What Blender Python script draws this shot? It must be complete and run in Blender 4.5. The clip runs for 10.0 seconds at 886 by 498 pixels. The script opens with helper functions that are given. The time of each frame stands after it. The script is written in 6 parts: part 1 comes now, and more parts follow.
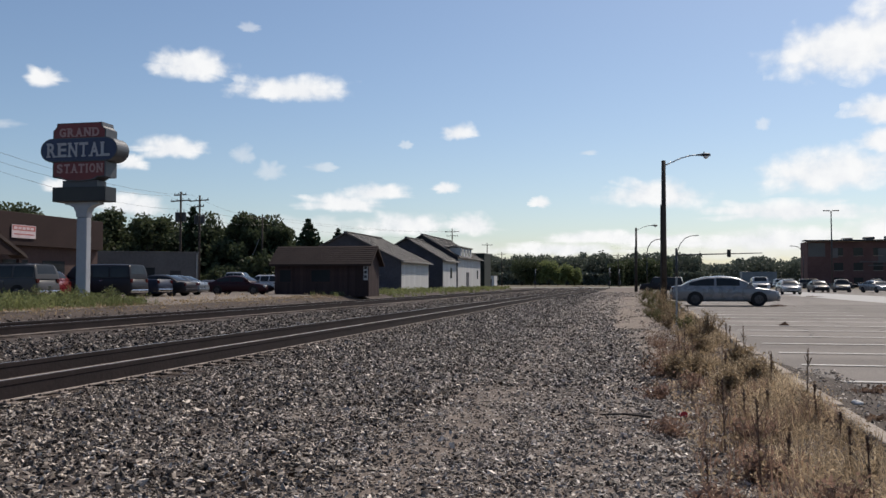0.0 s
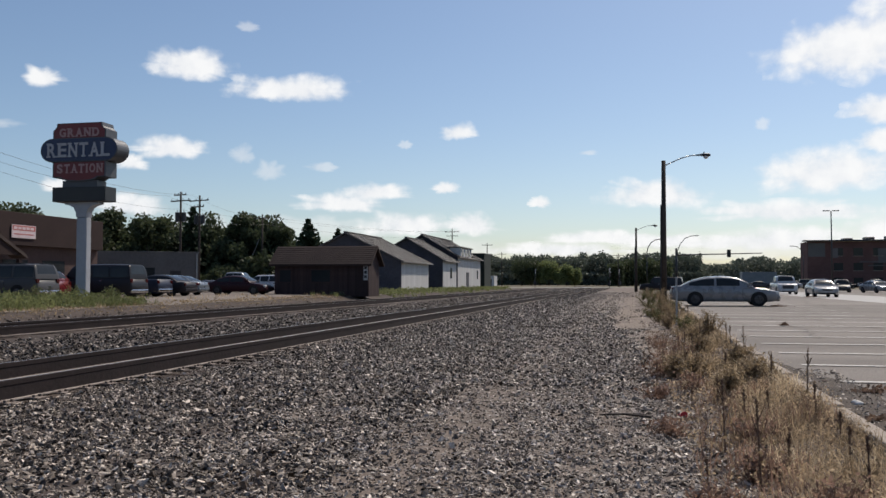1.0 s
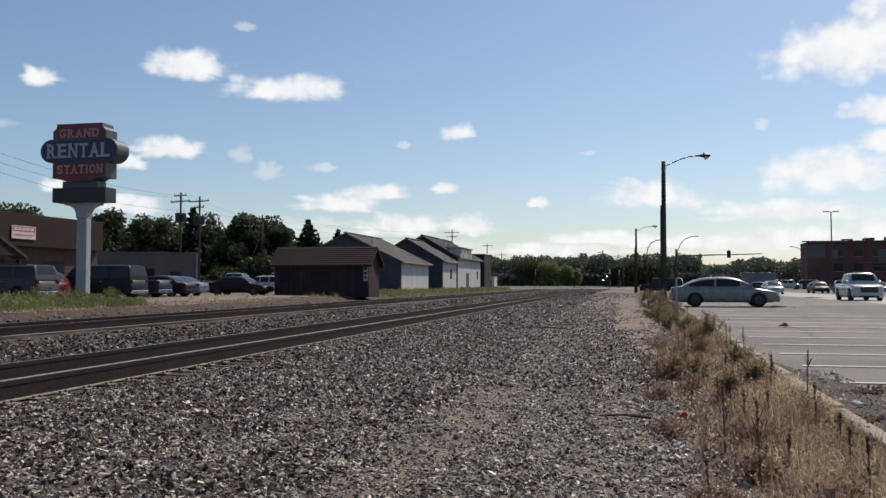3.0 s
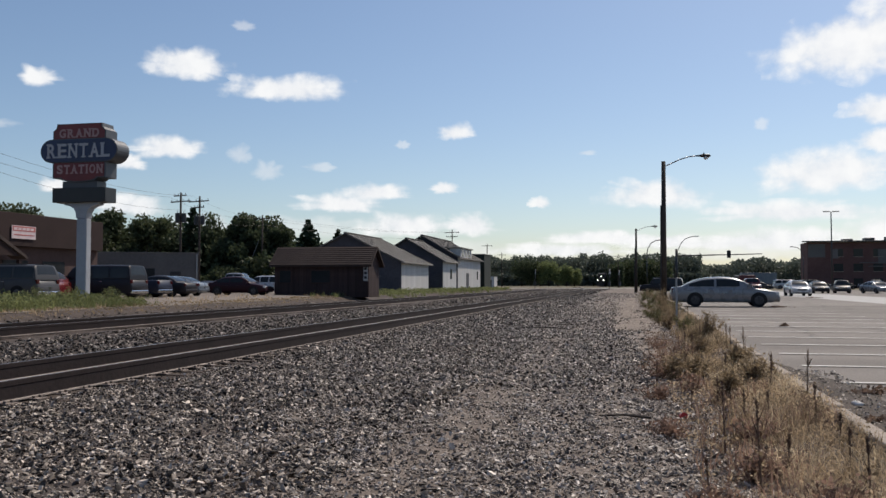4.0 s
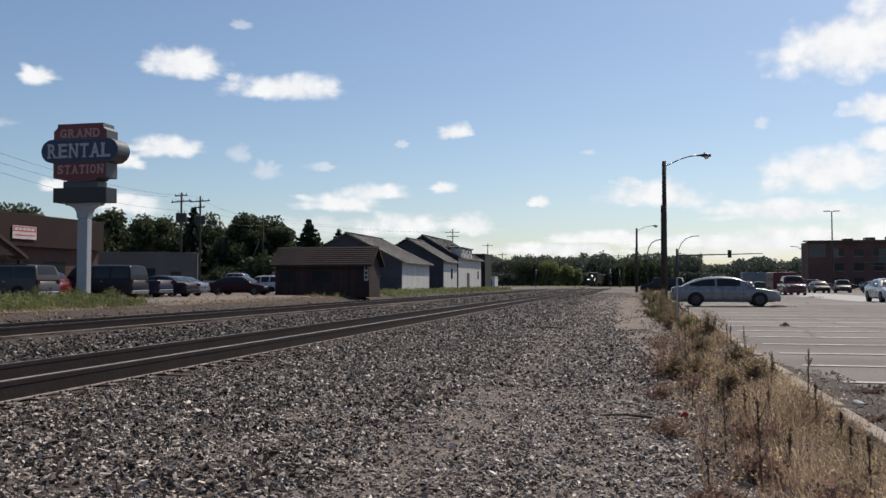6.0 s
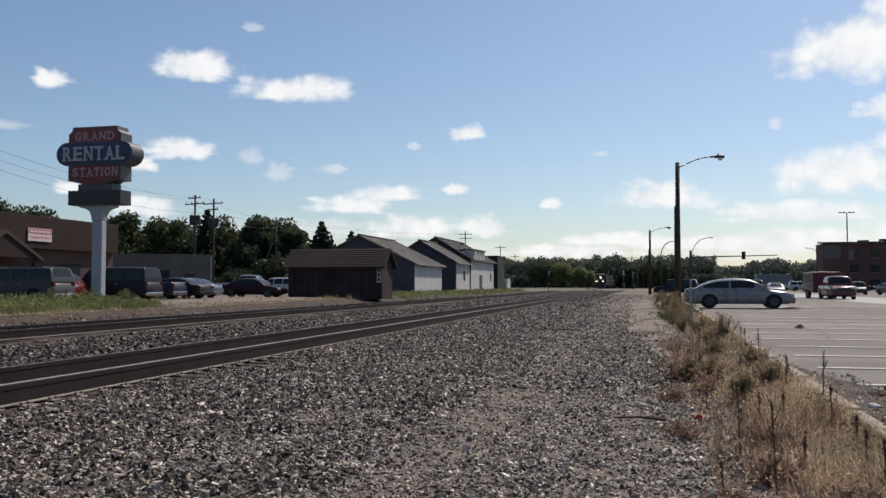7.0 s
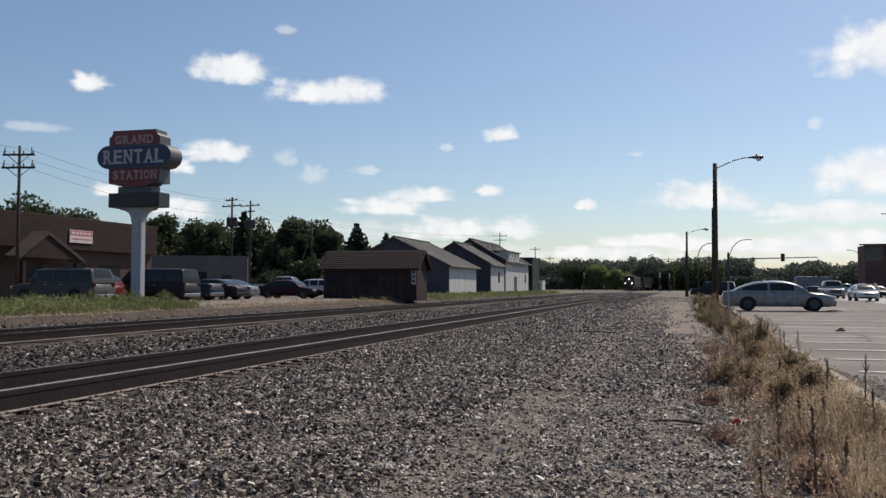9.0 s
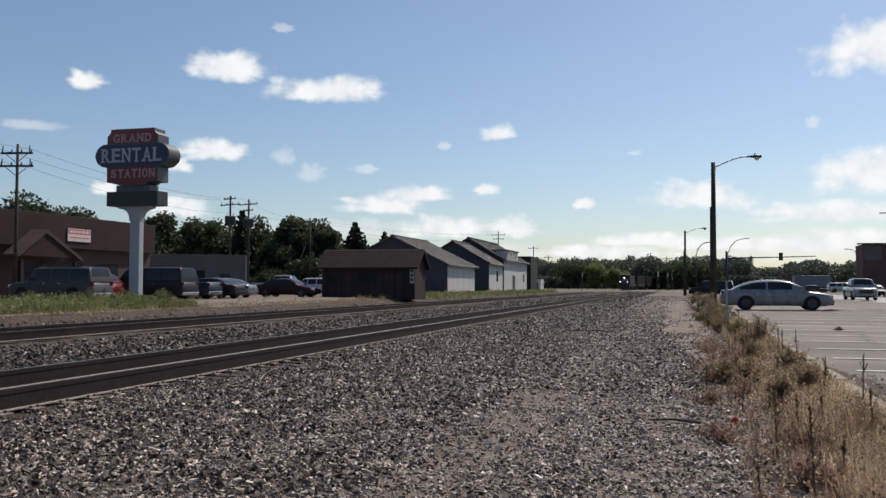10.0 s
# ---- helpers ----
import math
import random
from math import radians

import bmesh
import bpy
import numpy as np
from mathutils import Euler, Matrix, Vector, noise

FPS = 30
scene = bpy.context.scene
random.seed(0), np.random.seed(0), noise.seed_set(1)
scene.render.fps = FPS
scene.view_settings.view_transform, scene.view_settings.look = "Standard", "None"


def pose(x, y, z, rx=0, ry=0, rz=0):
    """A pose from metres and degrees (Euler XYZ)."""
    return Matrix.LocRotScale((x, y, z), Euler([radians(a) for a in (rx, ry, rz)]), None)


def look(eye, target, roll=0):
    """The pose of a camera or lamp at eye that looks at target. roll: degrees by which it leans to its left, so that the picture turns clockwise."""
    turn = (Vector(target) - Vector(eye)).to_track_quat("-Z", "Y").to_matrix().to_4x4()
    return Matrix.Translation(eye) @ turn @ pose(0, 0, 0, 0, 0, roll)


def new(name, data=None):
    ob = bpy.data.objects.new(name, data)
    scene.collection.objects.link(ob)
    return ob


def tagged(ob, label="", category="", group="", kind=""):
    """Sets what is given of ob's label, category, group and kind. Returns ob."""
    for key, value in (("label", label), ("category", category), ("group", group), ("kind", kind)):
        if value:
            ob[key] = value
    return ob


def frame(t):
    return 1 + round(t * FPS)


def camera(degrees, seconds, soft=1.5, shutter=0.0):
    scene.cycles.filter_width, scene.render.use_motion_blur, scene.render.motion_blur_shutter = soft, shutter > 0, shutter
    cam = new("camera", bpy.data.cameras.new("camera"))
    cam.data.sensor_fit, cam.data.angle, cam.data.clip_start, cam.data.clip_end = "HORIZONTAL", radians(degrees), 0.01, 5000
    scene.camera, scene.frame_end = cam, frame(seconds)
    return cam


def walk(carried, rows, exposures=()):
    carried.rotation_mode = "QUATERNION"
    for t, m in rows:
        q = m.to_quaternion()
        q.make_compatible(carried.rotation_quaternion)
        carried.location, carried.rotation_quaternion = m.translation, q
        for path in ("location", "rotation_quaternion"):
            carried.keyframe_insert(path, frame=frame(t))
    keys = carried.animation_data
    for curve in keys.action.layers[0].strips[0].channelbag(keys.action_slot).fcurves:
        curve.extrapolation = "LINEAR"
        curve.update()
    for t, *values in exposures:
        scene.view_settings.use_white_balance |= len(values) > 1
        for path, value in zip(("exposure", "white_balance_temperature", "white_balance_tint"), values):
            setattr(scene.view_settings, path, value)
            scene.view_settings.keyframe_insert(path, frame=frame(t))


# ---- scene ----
# ---------------- camera ----------------
cam = camera(54, 10.0, soft=1.5)
EYE = (0.0, 0.0, 1.6)
WALK = [
    (0.0, 92.196, 0.0, 12.300), (0.5, 92.193, -0.004, 12.300), (1.0, 92.201, -0.006, 12.298), (1.5, 92.209, -0.005, 12.298),
    (2.0, 92.231, -0.008, 12.298), (2.5, 92.245, -0.010, 12.296), (4.0, 92.250, -0.008, 12.297), (4.5, 92.230, 0.008, 12.297),
    (5.0, 92.224, 0.014, 12.296), (5.5, 92.227, 0.018, 12.300), (5.9, 92.235, 0.022, 12.320), (6.4, 92.262, 0.030, 12.460),
    (6.8, 92.335, 0.040, 12.760), (7.0, 92.365, 0.042, 13.168), (7.5, 92.395, 0.025, 14.240), (8.0, 92.510, -0.030, 15.098),
    (8.5, 92.532, -0.065, 15.600), (9.0, 92.480, -0.078, 15.442), (9.5, 92.415, -0.100, 15.344), (10.0, 92.405, -0.112, 15.333)]
walk(cam, [(t, pose(*EYE, rx, ry, rz)) for t, rx, ry, rz in WALK])

# ---------------- light ----------------
SUN_AZ, SUN_EL = 24.0, 50.0      # degrees to the right of the track's direction, above the horizon
world = bpy.data.worlds.new("sky")
scene.world = world
world.use_nodes = True
wn, wl = world.node_tree.nodes, world.node_tree.links
sky = wn.new("ShaderNodeTexSky")
sky.sky_type, sky.sun_disc = "NISHITA", False
sky.sun_elevation, sky.sun_rotation = radians(SUN_EL), radians(SUN_AZ)
sky.air_density, sky.dust_density, sky.ozone_density, sky.altitude = 1.0, 1.0, 2.8, 300
wl.new(sky.outputs[0], wn["Background"].inputs[0])
wn["Background"].inputs[1].default_value = 0.100
sun_data = bpy.data.lights.new("sun", "SUN")
sun_data.energy, sun_data.angle, sun_data.color = 4.4, radians(0.5), (1.0, 0.90, 0.78)
sun = new("sun", sun_data)
_a, _e = radians(SUN_AZ), radians(SUN_EL)
sun.matrix_world = look((60 * math.sin(_a), 60 * math.cos(_a), 60 * math.tan(_e)), (0, 0, 0))
scene.view_settings.exposure = 0.0

# ---------------- materials ----------------
MATS = {}


def mat(name, low, high, scale=8.0, rough=0.8, metal=0.0, bump=0.2, fine=None, vary=0.0, island=0.0, detail=6.0, coat=0.0):
    """A surface whose colour runs between two tones by noise at two sizes, with relief and uneven gloss."""
    if name in MATS:
        return MATS[name]
    m = bpy.data.materials.new(name)
    MATS[name] = m
    m.use_nodes = True
    n, l = m.node_tree.nodes, m.node_tree.links
    b = n["Principled BSDF"]
    co = n.new("ShaderNodeTexCoord")
    n1, n2 = n.new("ShaderNodeTexNoise"), n.new("ShaderNodeTexNoise")
    n1.inputs["Scale"].default_value, n1.inputs["Detail"].default_value = scale * 0.12, 3.0
    n2.inputs["Scale"].default_value, n2.inputs["Detail"].default_value = fine or scale, detail
    add = n.new("ShaderNodeMath")
    add.operation = "MULTIPLY_ADD"
    add.inputs[1].default_value = 0.5
    half = n.new("ShaderNodeMath")
    half.operation = "MULTIPLY"
    half.inputs[1].default_value = 0.5
    ramp = n.new("ShaderNodeValToRGB")
    ramp.color_ramp.elements[0].position, ramp.color_ramp.elements[1].position = 0.32, 0.68
    ramp.color_ramp.elements[0].color, ramp.color_ramp.elements[1].color = (*low, 1), (*high, 1)
    for q in (n1, n2):
        l.new(co.outputs["Object"], q.inputs["Vector"])
    l.new(n1.outputs[0], half.inputs[0])
    l.new(n2.outputs[0], add.inputs[0])
    l.new(half.outputs[0], add.inputs[2])
    l.new(add.outputs[0], ramp.inputs[0])
    colour = ramp.outputs[0]
    if vary or island:
        hsv = n.new("ShaderNodeHueSaturation")
        mr = n.new("ShaderNodeMapRange")
        amount = vary or island
        mr.inputs["To Min"].default_value, mr.inputs["To Max"].default_value = 1 - amount, 1 + amount
        if vary:
            l.new(n.new("ShaderNodeObjectInfo").outputs["Random"], mr.inputs["Value"])
        else:
            l.new(n.new("ShaderNodeNewGeometry").outputs["Random Per Island"], mr.inputs["Value"])
        l.new(mr.outputs[0], hsv.inputs["Value"])
        l.new(colour, hsv.inputs["Color"])
        colour = hsv.outputs[0]
    l.new(colour, b.inputs["Base Color"])
    rr = n.new("ShaderNodeMapRange")
    rr.inputs["To Min"].default_value, rr.inputs["To Max"].default_value = max(rough - 0.1, 0.02), min(rough + 0.1, 1)
    l.new(n2.outputs[0], rr.inputs["Value"])
    l.new(rr.outputs[0], b.inputs["Roughness"])
    b.inputs["Metallic"].default_value = metal
    if rough > 0.55 and not metal:
        b.inputs["Specular IOR Level"].default_value = 0.22
    b.inputs["Coat Weight"].default_value = coat
    b.inputs["Coat Roughness"].default_value = 0.05
    if bump:
        bp = n.new("ShaderNodeBump")
        bp.inputs["Strength"].default_value, bp.inputs["Distance"].default_value = bump, 0.02
        l.new(n2.outputs[0], bp.inputs["Height"])
        l.new(bp.outputs[0], b.inputs["Normal"])
    return m


def glow(name, colour, strength):
    if name in MATS:
        return MATS[name]
    m = bpy.data.materials.new(name)
    MATS[name] = m
    m.use_nodes = True
    b = m.node_tree.nodes["Principled BSDF"]
    b.inputs["Base Color"].default_value = (*colour, 1)
    b.inputs["Emission Color"].default_value = (*colour, 1)
    b.inputs["Emission Strength"].default_value = strength
    return m


def glass_mat(name, tint, rough=0.03):
    if name in MATS:
        return MATS[name]
    m = mat(name, tint, tuple(c * 1.3 for c in tint), 3, rough + 0.1, 0, 0.0)
    b = m.node_tree.nodes["Principled BSDF"]
    b.inputs["IOR"].default_value = 1.5
    b.inputs["Specular IOR Level"].default_value = 0.22
    return m


def leaf_mat(name, low, high, amount=0.35, through_light=0.3):
    if name in MATS:
        return MATS[name]
    m = mat(name, low, high, 2.0, 0.6, 0, 0.0, island=amount)
    n, l = m.node_tree.nodes, m.node_tree.links
    b = n["Principled BSDF"]
    t, mix = n.new("ShaderNodeBsdfTranslucent"), n.new("ShaderNodeMixShader")
    mix.inputs[0].default_value = through_light
    l.new(b.inputs["Base Color"].links[0].from_socket, t.inputs["Color"])
    b.inputs["Specular IOR Level"].default_value = 0.15
    l.new(b.outputs[0], mix.inputs[1])
    l.new(t.outputs[0], mix.inputs[2])
    l.new(mix.outputs[0], n["Material Output"].inputs["Surface"])
    return m


M_DIRT = mat("packed_gravel", (0.075, 0.058, 0.047), (0.22, 0.178, 0.148), 30, 0.9, 0, 0.9, fine=26)
M_BALLAST = mat("ballast_ground", (0.03, 0.022, 0.019), (0.10, 0.078, 0.066), 20, 0.9, 0, 1.0, fine=14)
M_ASPHALT = mat("worn_asphalt", (0.075, 0.066, 0.059), (0.26, 0.232, 0.21), 2.2, 0.85, 0, 0.35, fine=40)
_mp = M_ASPHALT.node_tree.nodes.new("ShaderNodeMapping")      # oil and tyre marks run across the stalls
_mp.inputs["Scale"].default_value = (0.22, 1.0, 1.0)
_tc = next(q for q in M_ASPHALT.node_tree.nodes if q.type == "TEX_COORD")
M_ASPHALT.node_tree.links.new(_tc.outputs["Object"], _mp.inputs["Vector"])
M_ASPHALT.node_tree.links.new(_mp.outputs[0], min((q for q in M_ASPHALT.node_tree.nodes if q.type == "TEX_NOISE"), key=lambda q: q.inputs["Scale"].default_value).inputs["Vector"])
M_ROAD = mat("pale_concrete_road", (0.23, 0.223, 0.214), (0.34, 0.33, 0.317), 10, 0.6, 0, 0.3, fine=40)
M_LINE = mat("worn_white_paint", (0.38, 0.365, 0.35), (0.74, 0.72, 0.69), 9, 0.7, 0, 0.2)
M_CONC = mat("concrete", (0.24, 0.20, 0.165), (0.38, 0.33, 0.28), 10, 0.85, 0, 0.4)
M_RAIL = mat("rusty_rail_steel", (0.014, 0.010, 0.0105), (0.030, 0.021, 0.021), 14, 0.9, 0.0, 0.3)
M_RAILTOP = mat("polished_rail_head", (0.38, 0.37, 0.37), (0.52, 0.51, 0.50), 20, 0.38, 0.9, 0.05)
M_TIE = mat("creosoted_timber", (0.022, 0.016, 0.013), (0.07, 0.05, 0.04), 9, 0.85, 0, 0.6)
M_GROUND = mat("far_ground", (0.09, 0.078, 0.05), (0.17, 0.145, 0.10), 0.5, 0.95, 0, 0.3, fine=1.2)
M_LOTDIRT = mat("dusty_yard", (0.13, 0.108, 0.092), (0.24, 0.205, 0.175), 6, 0.92, 0, 0.5)
M_WOOD = mat("weathered_pole_wood", (0.03, 0.024, 0.02), (0.085, 0.07, 0.06), 9, 0.85, 0, 0.5)
M_STEEL = mat("galvanised_steel", (0.28, 0.29, 0.30), (0.42, 0.43, 0.44), 9, 0.45, 0.6, 0.1)
M_DARK = mat("dark_metal", (0.018, 0.018, 0.02), (0.045, 0.045, 0.05), 9, 0.5, 0.2, 0.1)
M_BLACK = mat("black_rubber", (0.012, 0.012, 0.013), (0.035, 0.034, 0.034), 20, 0.8, 0, 0.2)
M_RIM = mat("wheel_rim", (0.045, 0.045, 0.05), (0.10, 0.10, 0.105), 9, 0.4, 0.6, 0.1)
M_CHROME = mat("chrome", (0.65, 0.65, 0.66), (0.78, 0.78, 0.78), 9, 0.15, 1.0, 0.0)
M_GLASS = glass_mat("tinted_glass", (0.022, 0.025, 0.028))
M_LIGHTGLASS = mat("lamp_glass", (0.55, 0.56, 0.58), (0.75, 0.76, 0.78), 9, 0.12, 0.2, 0.0)
M_REDGLASS = mat("tail_glass", (0.05, 0.006, 0.006), (0.08, 0.009, 0.009), 9, 0.15, 0, 0.0)


def stone_mat(name, tones, scale):
    """Loose stones: each one its own tone, with grain and a rough broken face."""
    m = mat(name, (0.7, 0.7, 0.7), (1, 1, 1), scale, 0.6, 0, 0.5)
    n, l = m.node_tree.nodes, m.node_tree.links
    b = n["Principled BSDF"]
    geo, ramp, mul = n.new("ShaderNodeNewGeometry"), n.new("ShaderNodeValToRGB"), n.new("ShaderNodeMix")
    mul.data_type, mul.blend_type = "RGBA", "MULTIPLY"
    mul.inputs["Factor"].default_value = 1.0
    while len(ramp.color_ramp.elements) < len(tones):
        ramp.color_ramp.elements.new(0.5)
    for e, (p, c) in zip(ramp.color_ramp.elements, tones):
        e.position, e.color = p, (*c, 1)
    b.inputs["Specular IOR Level"].default_value = 0.3
    l.new(geo.outputs["Random Per Island"], ramp.inputs[0])
    old = b.inputs["Base Color"].links[0].from_socket
    l.new(ramp.outputs[0], mul.inputs[6])
    l.new(old, mul.inputs[7])
    l.new(mul.outputs[2], b.inputs["Base Color"])
    return m


def paint(name, c, rough=0.28):
    if max(c) < 0.08:
        m = mat(name, tuple(v * 0.9 for v in c), tuple(min(v * 1.08, 1) for v in c), 3, 0.42, 0.0, 0.0, coat=0.04)
        m.node_tree.nodes["Principled BSDF"].inputs["Specular IOR Level"].default_value = 0.22
        return m
    return mat(name, tuple(v * 0.9 for v in c), tuple(min(v * 1.08, 1) for v in c), 3, rough, 0.15, 0.0, coat=0.5)


M_STONE = stone_mat("ballast_stone", [(0.0, (0.024, 0.018, 0.014)), (0.42, (0.092, 0.071, 0.057)), (0.75, (0.25, 0.202, 0.163)), (1.0, (0.82, 0.70, 0.59))], 14)
# the same stones in darker tones, for the beds beyond the near shoulder
M_DARKSTONE = stone_mat("dark_ballast_stone", [(0.0, (0.016, 0.012, 0.009)), (0.5, (0.052, 0.039, 0.031)), (0.82, (0.14, 0.112, 0.092)), (1.0, (0.55, 0.47, 0.40))], 14)
M_PEBBLE = stone_mat("gravel_pebble", [(0.0, (0.055, 0.042, 0.034)), (0.40, (0.178, 0.145, 0.119)), (0.74, (0.37, 0.31, 0.26)), (1.0, (0.84, 0.735, 0.635))], 14)

# ---------------- mesh helpers ----------------
def part(name, bm, material, parent=None, label="", smooth=False):
    """Links a bmesh as ONE mesh object, under parent if one is given."""
    me = bpy.data.meshes.new(name)
    bmesh.ops.recalc_face_normals(bm, faces=bm.faces[:])
    if smooth:
        for f in bm.faces:
            f.smooth = True
    bm.to_mesh(me)
    bm.free()
    for m in (material if isinstance(material, (list, tuple)) else [material]):
        me.materials.append(m)
    ob = new(name, me)
    if parent:
        ob.parent = parent
    if label:
        ob["label"] = label
    return ob


def raw(name, verts, faces, material, parent=None, label="", smooth=False):
    me = bpy.data.meshes.new(name)
    me.from_pydata([tuple(v) for v in verts], [], [tuple(f) for f in faces])
    me.materials.append(material)
    if smooth:
        me.polygons.foreach_set("use_smooth", [True] * len(me.polygons))
    me.update()
    ob = new(name, me)
    if parent:
        ob.parent = parent
    if label:
        ob["label"] = label
    return ob


def thing(name, x, y, z, rz=0, label="", category="", group="", kind=""):
    ob = new(name)
    ob.matrix_basis = pose(x, y, z, 0, 0, rz)
    ob.empty_display_size = 0.2
    return tagged(ob, label, category, group, kind)


def box(bm, x0, x1, y0, y1, z0, z1, bevel=0.0):
    r = bmesh.ops.create_cube(bm, size=1.0)
    vs = r["verts"]
    for v in vs:
        v.co = Vector(((x0 + x1) / 2 + v.co.x * (x1 - x0), (y0 + y1) / 2 + v.co.y * (y1 - y0), (z0 + z1) / 2 + v.co.z * (z1 - z0)))
    if bevel:
        es = list({e for v in vs for e in v.link_edges})
        bmesh.ops.bevel(bm, geom=es, offset=bevel, segments=2, affect="EDGES", profile=0.5)
    return bm


def boxm(*a, **k):
    return box(bmesh.new(), *a, **k)


def tube(bm, p, q, r0, r1=None, seg=10):
    p, q = Vector(p), Vector(q)
    r1 = r0 if r1 is None else r1
    d = q - p
    m = Matrix.Translation((p + q) / 2) @ d.to_track_quat("Z", "Y").to_matrix().to_4x4()
    bmesh.ops.create_cone(bm, cap_ends=True, segments=seg, radius1=r0, radius2=r1, depth=d.length, matrix=m)
    return bm


def tubem(*a, **k):
    return tube(bmesh.new(), *a, **k)


def path_tube(bm, pts, r, seg=8):
    for a, b in zip(pts, pts[1:]):
        tube(bm, a, b, r, r, seg)
    return bm


def prism(bm, outline, axis, a, b):
    """Extrudes an outline of (u, v) from a to b along axis ('x': u=y, v=z; 'y': u=x, v=z; 'z': u=x, v=y)."""
    def at(u, v, w):
        return {"x": (w, u, v), "y": (u, w, v), "z": (u, v, w)}[axis]
    lo = [bm.verts.new(at(u, v, a)) for u, v in outline]
    hi = [bm.verts.new(at(u, v, b)) for u, v in outline]
    k = len(outline)
    for i in range(k):
        bm.faces.new((lo[i], lo[(i + 1) % k], hi[(i + 1) % k], hi[i]))
    bm.faces.new(lo)
    bm.faces.new(hi[::-1])
    return bm


def prismm(*a):
    return prism(bmesh.new(), *a)


def loft(rings, close=True):
    bm = bmesh.new()
    vs = [[bm.verts.new(p) for p in r] for r in rings]
    k = len(rings[0])
    for a, b in zip(vs, vs[1:]):
        for i in range(k if close else k - 1):
            bm.faces.new((a[i], a[(i + 1) % k], b[(i + 1) % k], b[i]))
    bm.faces.new(vs[0])
    bm.faces.new(vs[-1][::-1])
    return bm


# ---------------- ground ----------------
def lerp(x, pts):
    return float(np.interp(x, [p[0] for p in pts], [p[1] for p in pts]))


TRACK_Y = [-60, 60, 130, 180, 225, 263, 304, 341, 380, 430, 520]
TRACK_X = [-8.3, -8.3, -8.3, -8.9, -13.6, -16.2, -12.4, -4.5, 7.0, 25.0, 65.0]
TRACK_M = np.gradient(np.array(TRACK_X), np.array(TRACK_Y, float))


def track_x(y):
    """The near track's centre line: straight past the camera, then a bend to the left and away to the right."""
    i = int(min(max(np.searchsorted(TRACK_Y, y) - 1, 0), len(TRACK_Y) - 2))
    h = TRACK_Y[i + 1] - TRACK_Y[i]
    t = (y - TRACK_Y[i]) / h
    return float((2 * t**3 - 3 * t * t + 1) * TRACK_X[i] + (t**3 - 2 * t * t + t) * h * TRACK_M[i] + (3 * t * t - 2 * t**3) * TRACK_X[i + 1] + (t**3 - t * t) * h * TRACK_M[i + 1])


def lot_z(y):
    return lerp(y, [(-40, 0.05), (5, 0.10), (12, 0.16), (43, 0.45), (70, 0.42), (120, 0.38), (400, 0.38)])


def path_z(y):
    return lerp(y, [(-40, -0.02), (8, 0.0), (60, 0.30), (120, 0.37), (400, 0.37)])


def ground_z(x, y):
    far = lerp(y, [(0, 0), (150, 0), (205, 1)])
    p = path_z(y)
    base = lerp(x, [(-4000, 0.62), (-24, 0.66), (-21, 0.55), (-19.6, 0.085), (-15.6, 0.085), (-14.6, 0.06), (-10.6, 0.06), (-9.9, 0.092), (-6.7, 0.092),
                    (-4.4, p), (0.9, p), (1.5, p + 0.06), (2.0, lot_z(y) + 0.09), (2.2, lot_z(y) - 0.06), (4000, lot_z(y) - 0.06)])
    return base * (1 - far) + 0.34 * far


def sheet(name, xs, ys, zf, material, label="", category="", kind="structure", smooth=True):
    verts = [(x, y, zf(x, y)) for y in ys for x in xs]
    w = len(xs)
    faces = [(j * w + i, j * w + i + 1, (j + 1) * w + i + 1, (j + 1) * w + i) for j in range(len(ys) - 1) for i in range(w - 1)]
    ob = raw(name, verts, faces, material, smooth=smooth)
    return tagged(ob, label, category, kind=kind)


def bumpy(x, y, amount=0.02, size=0.9):
    return amount * noise.noise((x * size, y * size, 0.3)) + 0.4 * amount * noise.noise((x * size * 3.1, y * size * 3.1, 4.0))



def way_z(x, y):
    """The top of the gravel path."""
    return ground_z(x, y) + 0.012 + bumpy(x, y, 0.035)


XS = [-4000, -1500, -500, -200, -100, -60, -40, -30, -26, -24, -22.5, -21, -20.3, -19.6, -17.5, -15.6, -14.6, -12.5, -10.6, -9.9, -8.3, -6.7, -6.1, -5.5, -4.9, -4.4,
      -3.5, -2.5, -1.5, -0.5, 0.5, 1.2, 1.6, 2.0, 2.2, 6, 12, 24, 40, 80, 160, 500, 1500, 4000]
YS = [-200, -60, -20] + list(np.arange(-4, 40, 1.0)) + list(np.arange(40, 210, 6.0)) + [230, 260, 300, 400, 600, 1000, 2000, 4000]
sheet("ground", XS, YS, lambda x, y: ground_z(x, y) - 0.03 + (bumpy(x, y) if abs(x) < 60 and y < 200 else 0), M_GROUND, "dry dirt and grass ground reaching the horizon", "ground")
fine_y = list(np.arange(-6, 45, 0.35)) + list(np.arange(45, 206, 3.0))
sheet("gravel_path", list(np.arange(-4.25, 2.05, 0.3)) + [2.05], fine_y, lambda x, y: ground_z(x, y) + 0.012 + bumpy(x, y, 0.035), M_DIRT, "pale packed gravel service path beside the ballast", "gravel path")
sheet("ballast_bed", [-21.0, -20.2, -19.4, -18, -16.8, -15.6, -14.4, -13, -11.8, -10.6, -9.9, -9, -8.3, -7.5, -6.7, -6.3, -5.9, -5.5, -5.1, -4.7, -4.2], fine_y,
      lambda x, y: ground_z(x, y) + 0.016 + bumpy(x, y, 0.04, 1.3), M_BALLAST, "dark crushed stone ballast bed under both tracks", "ballast")
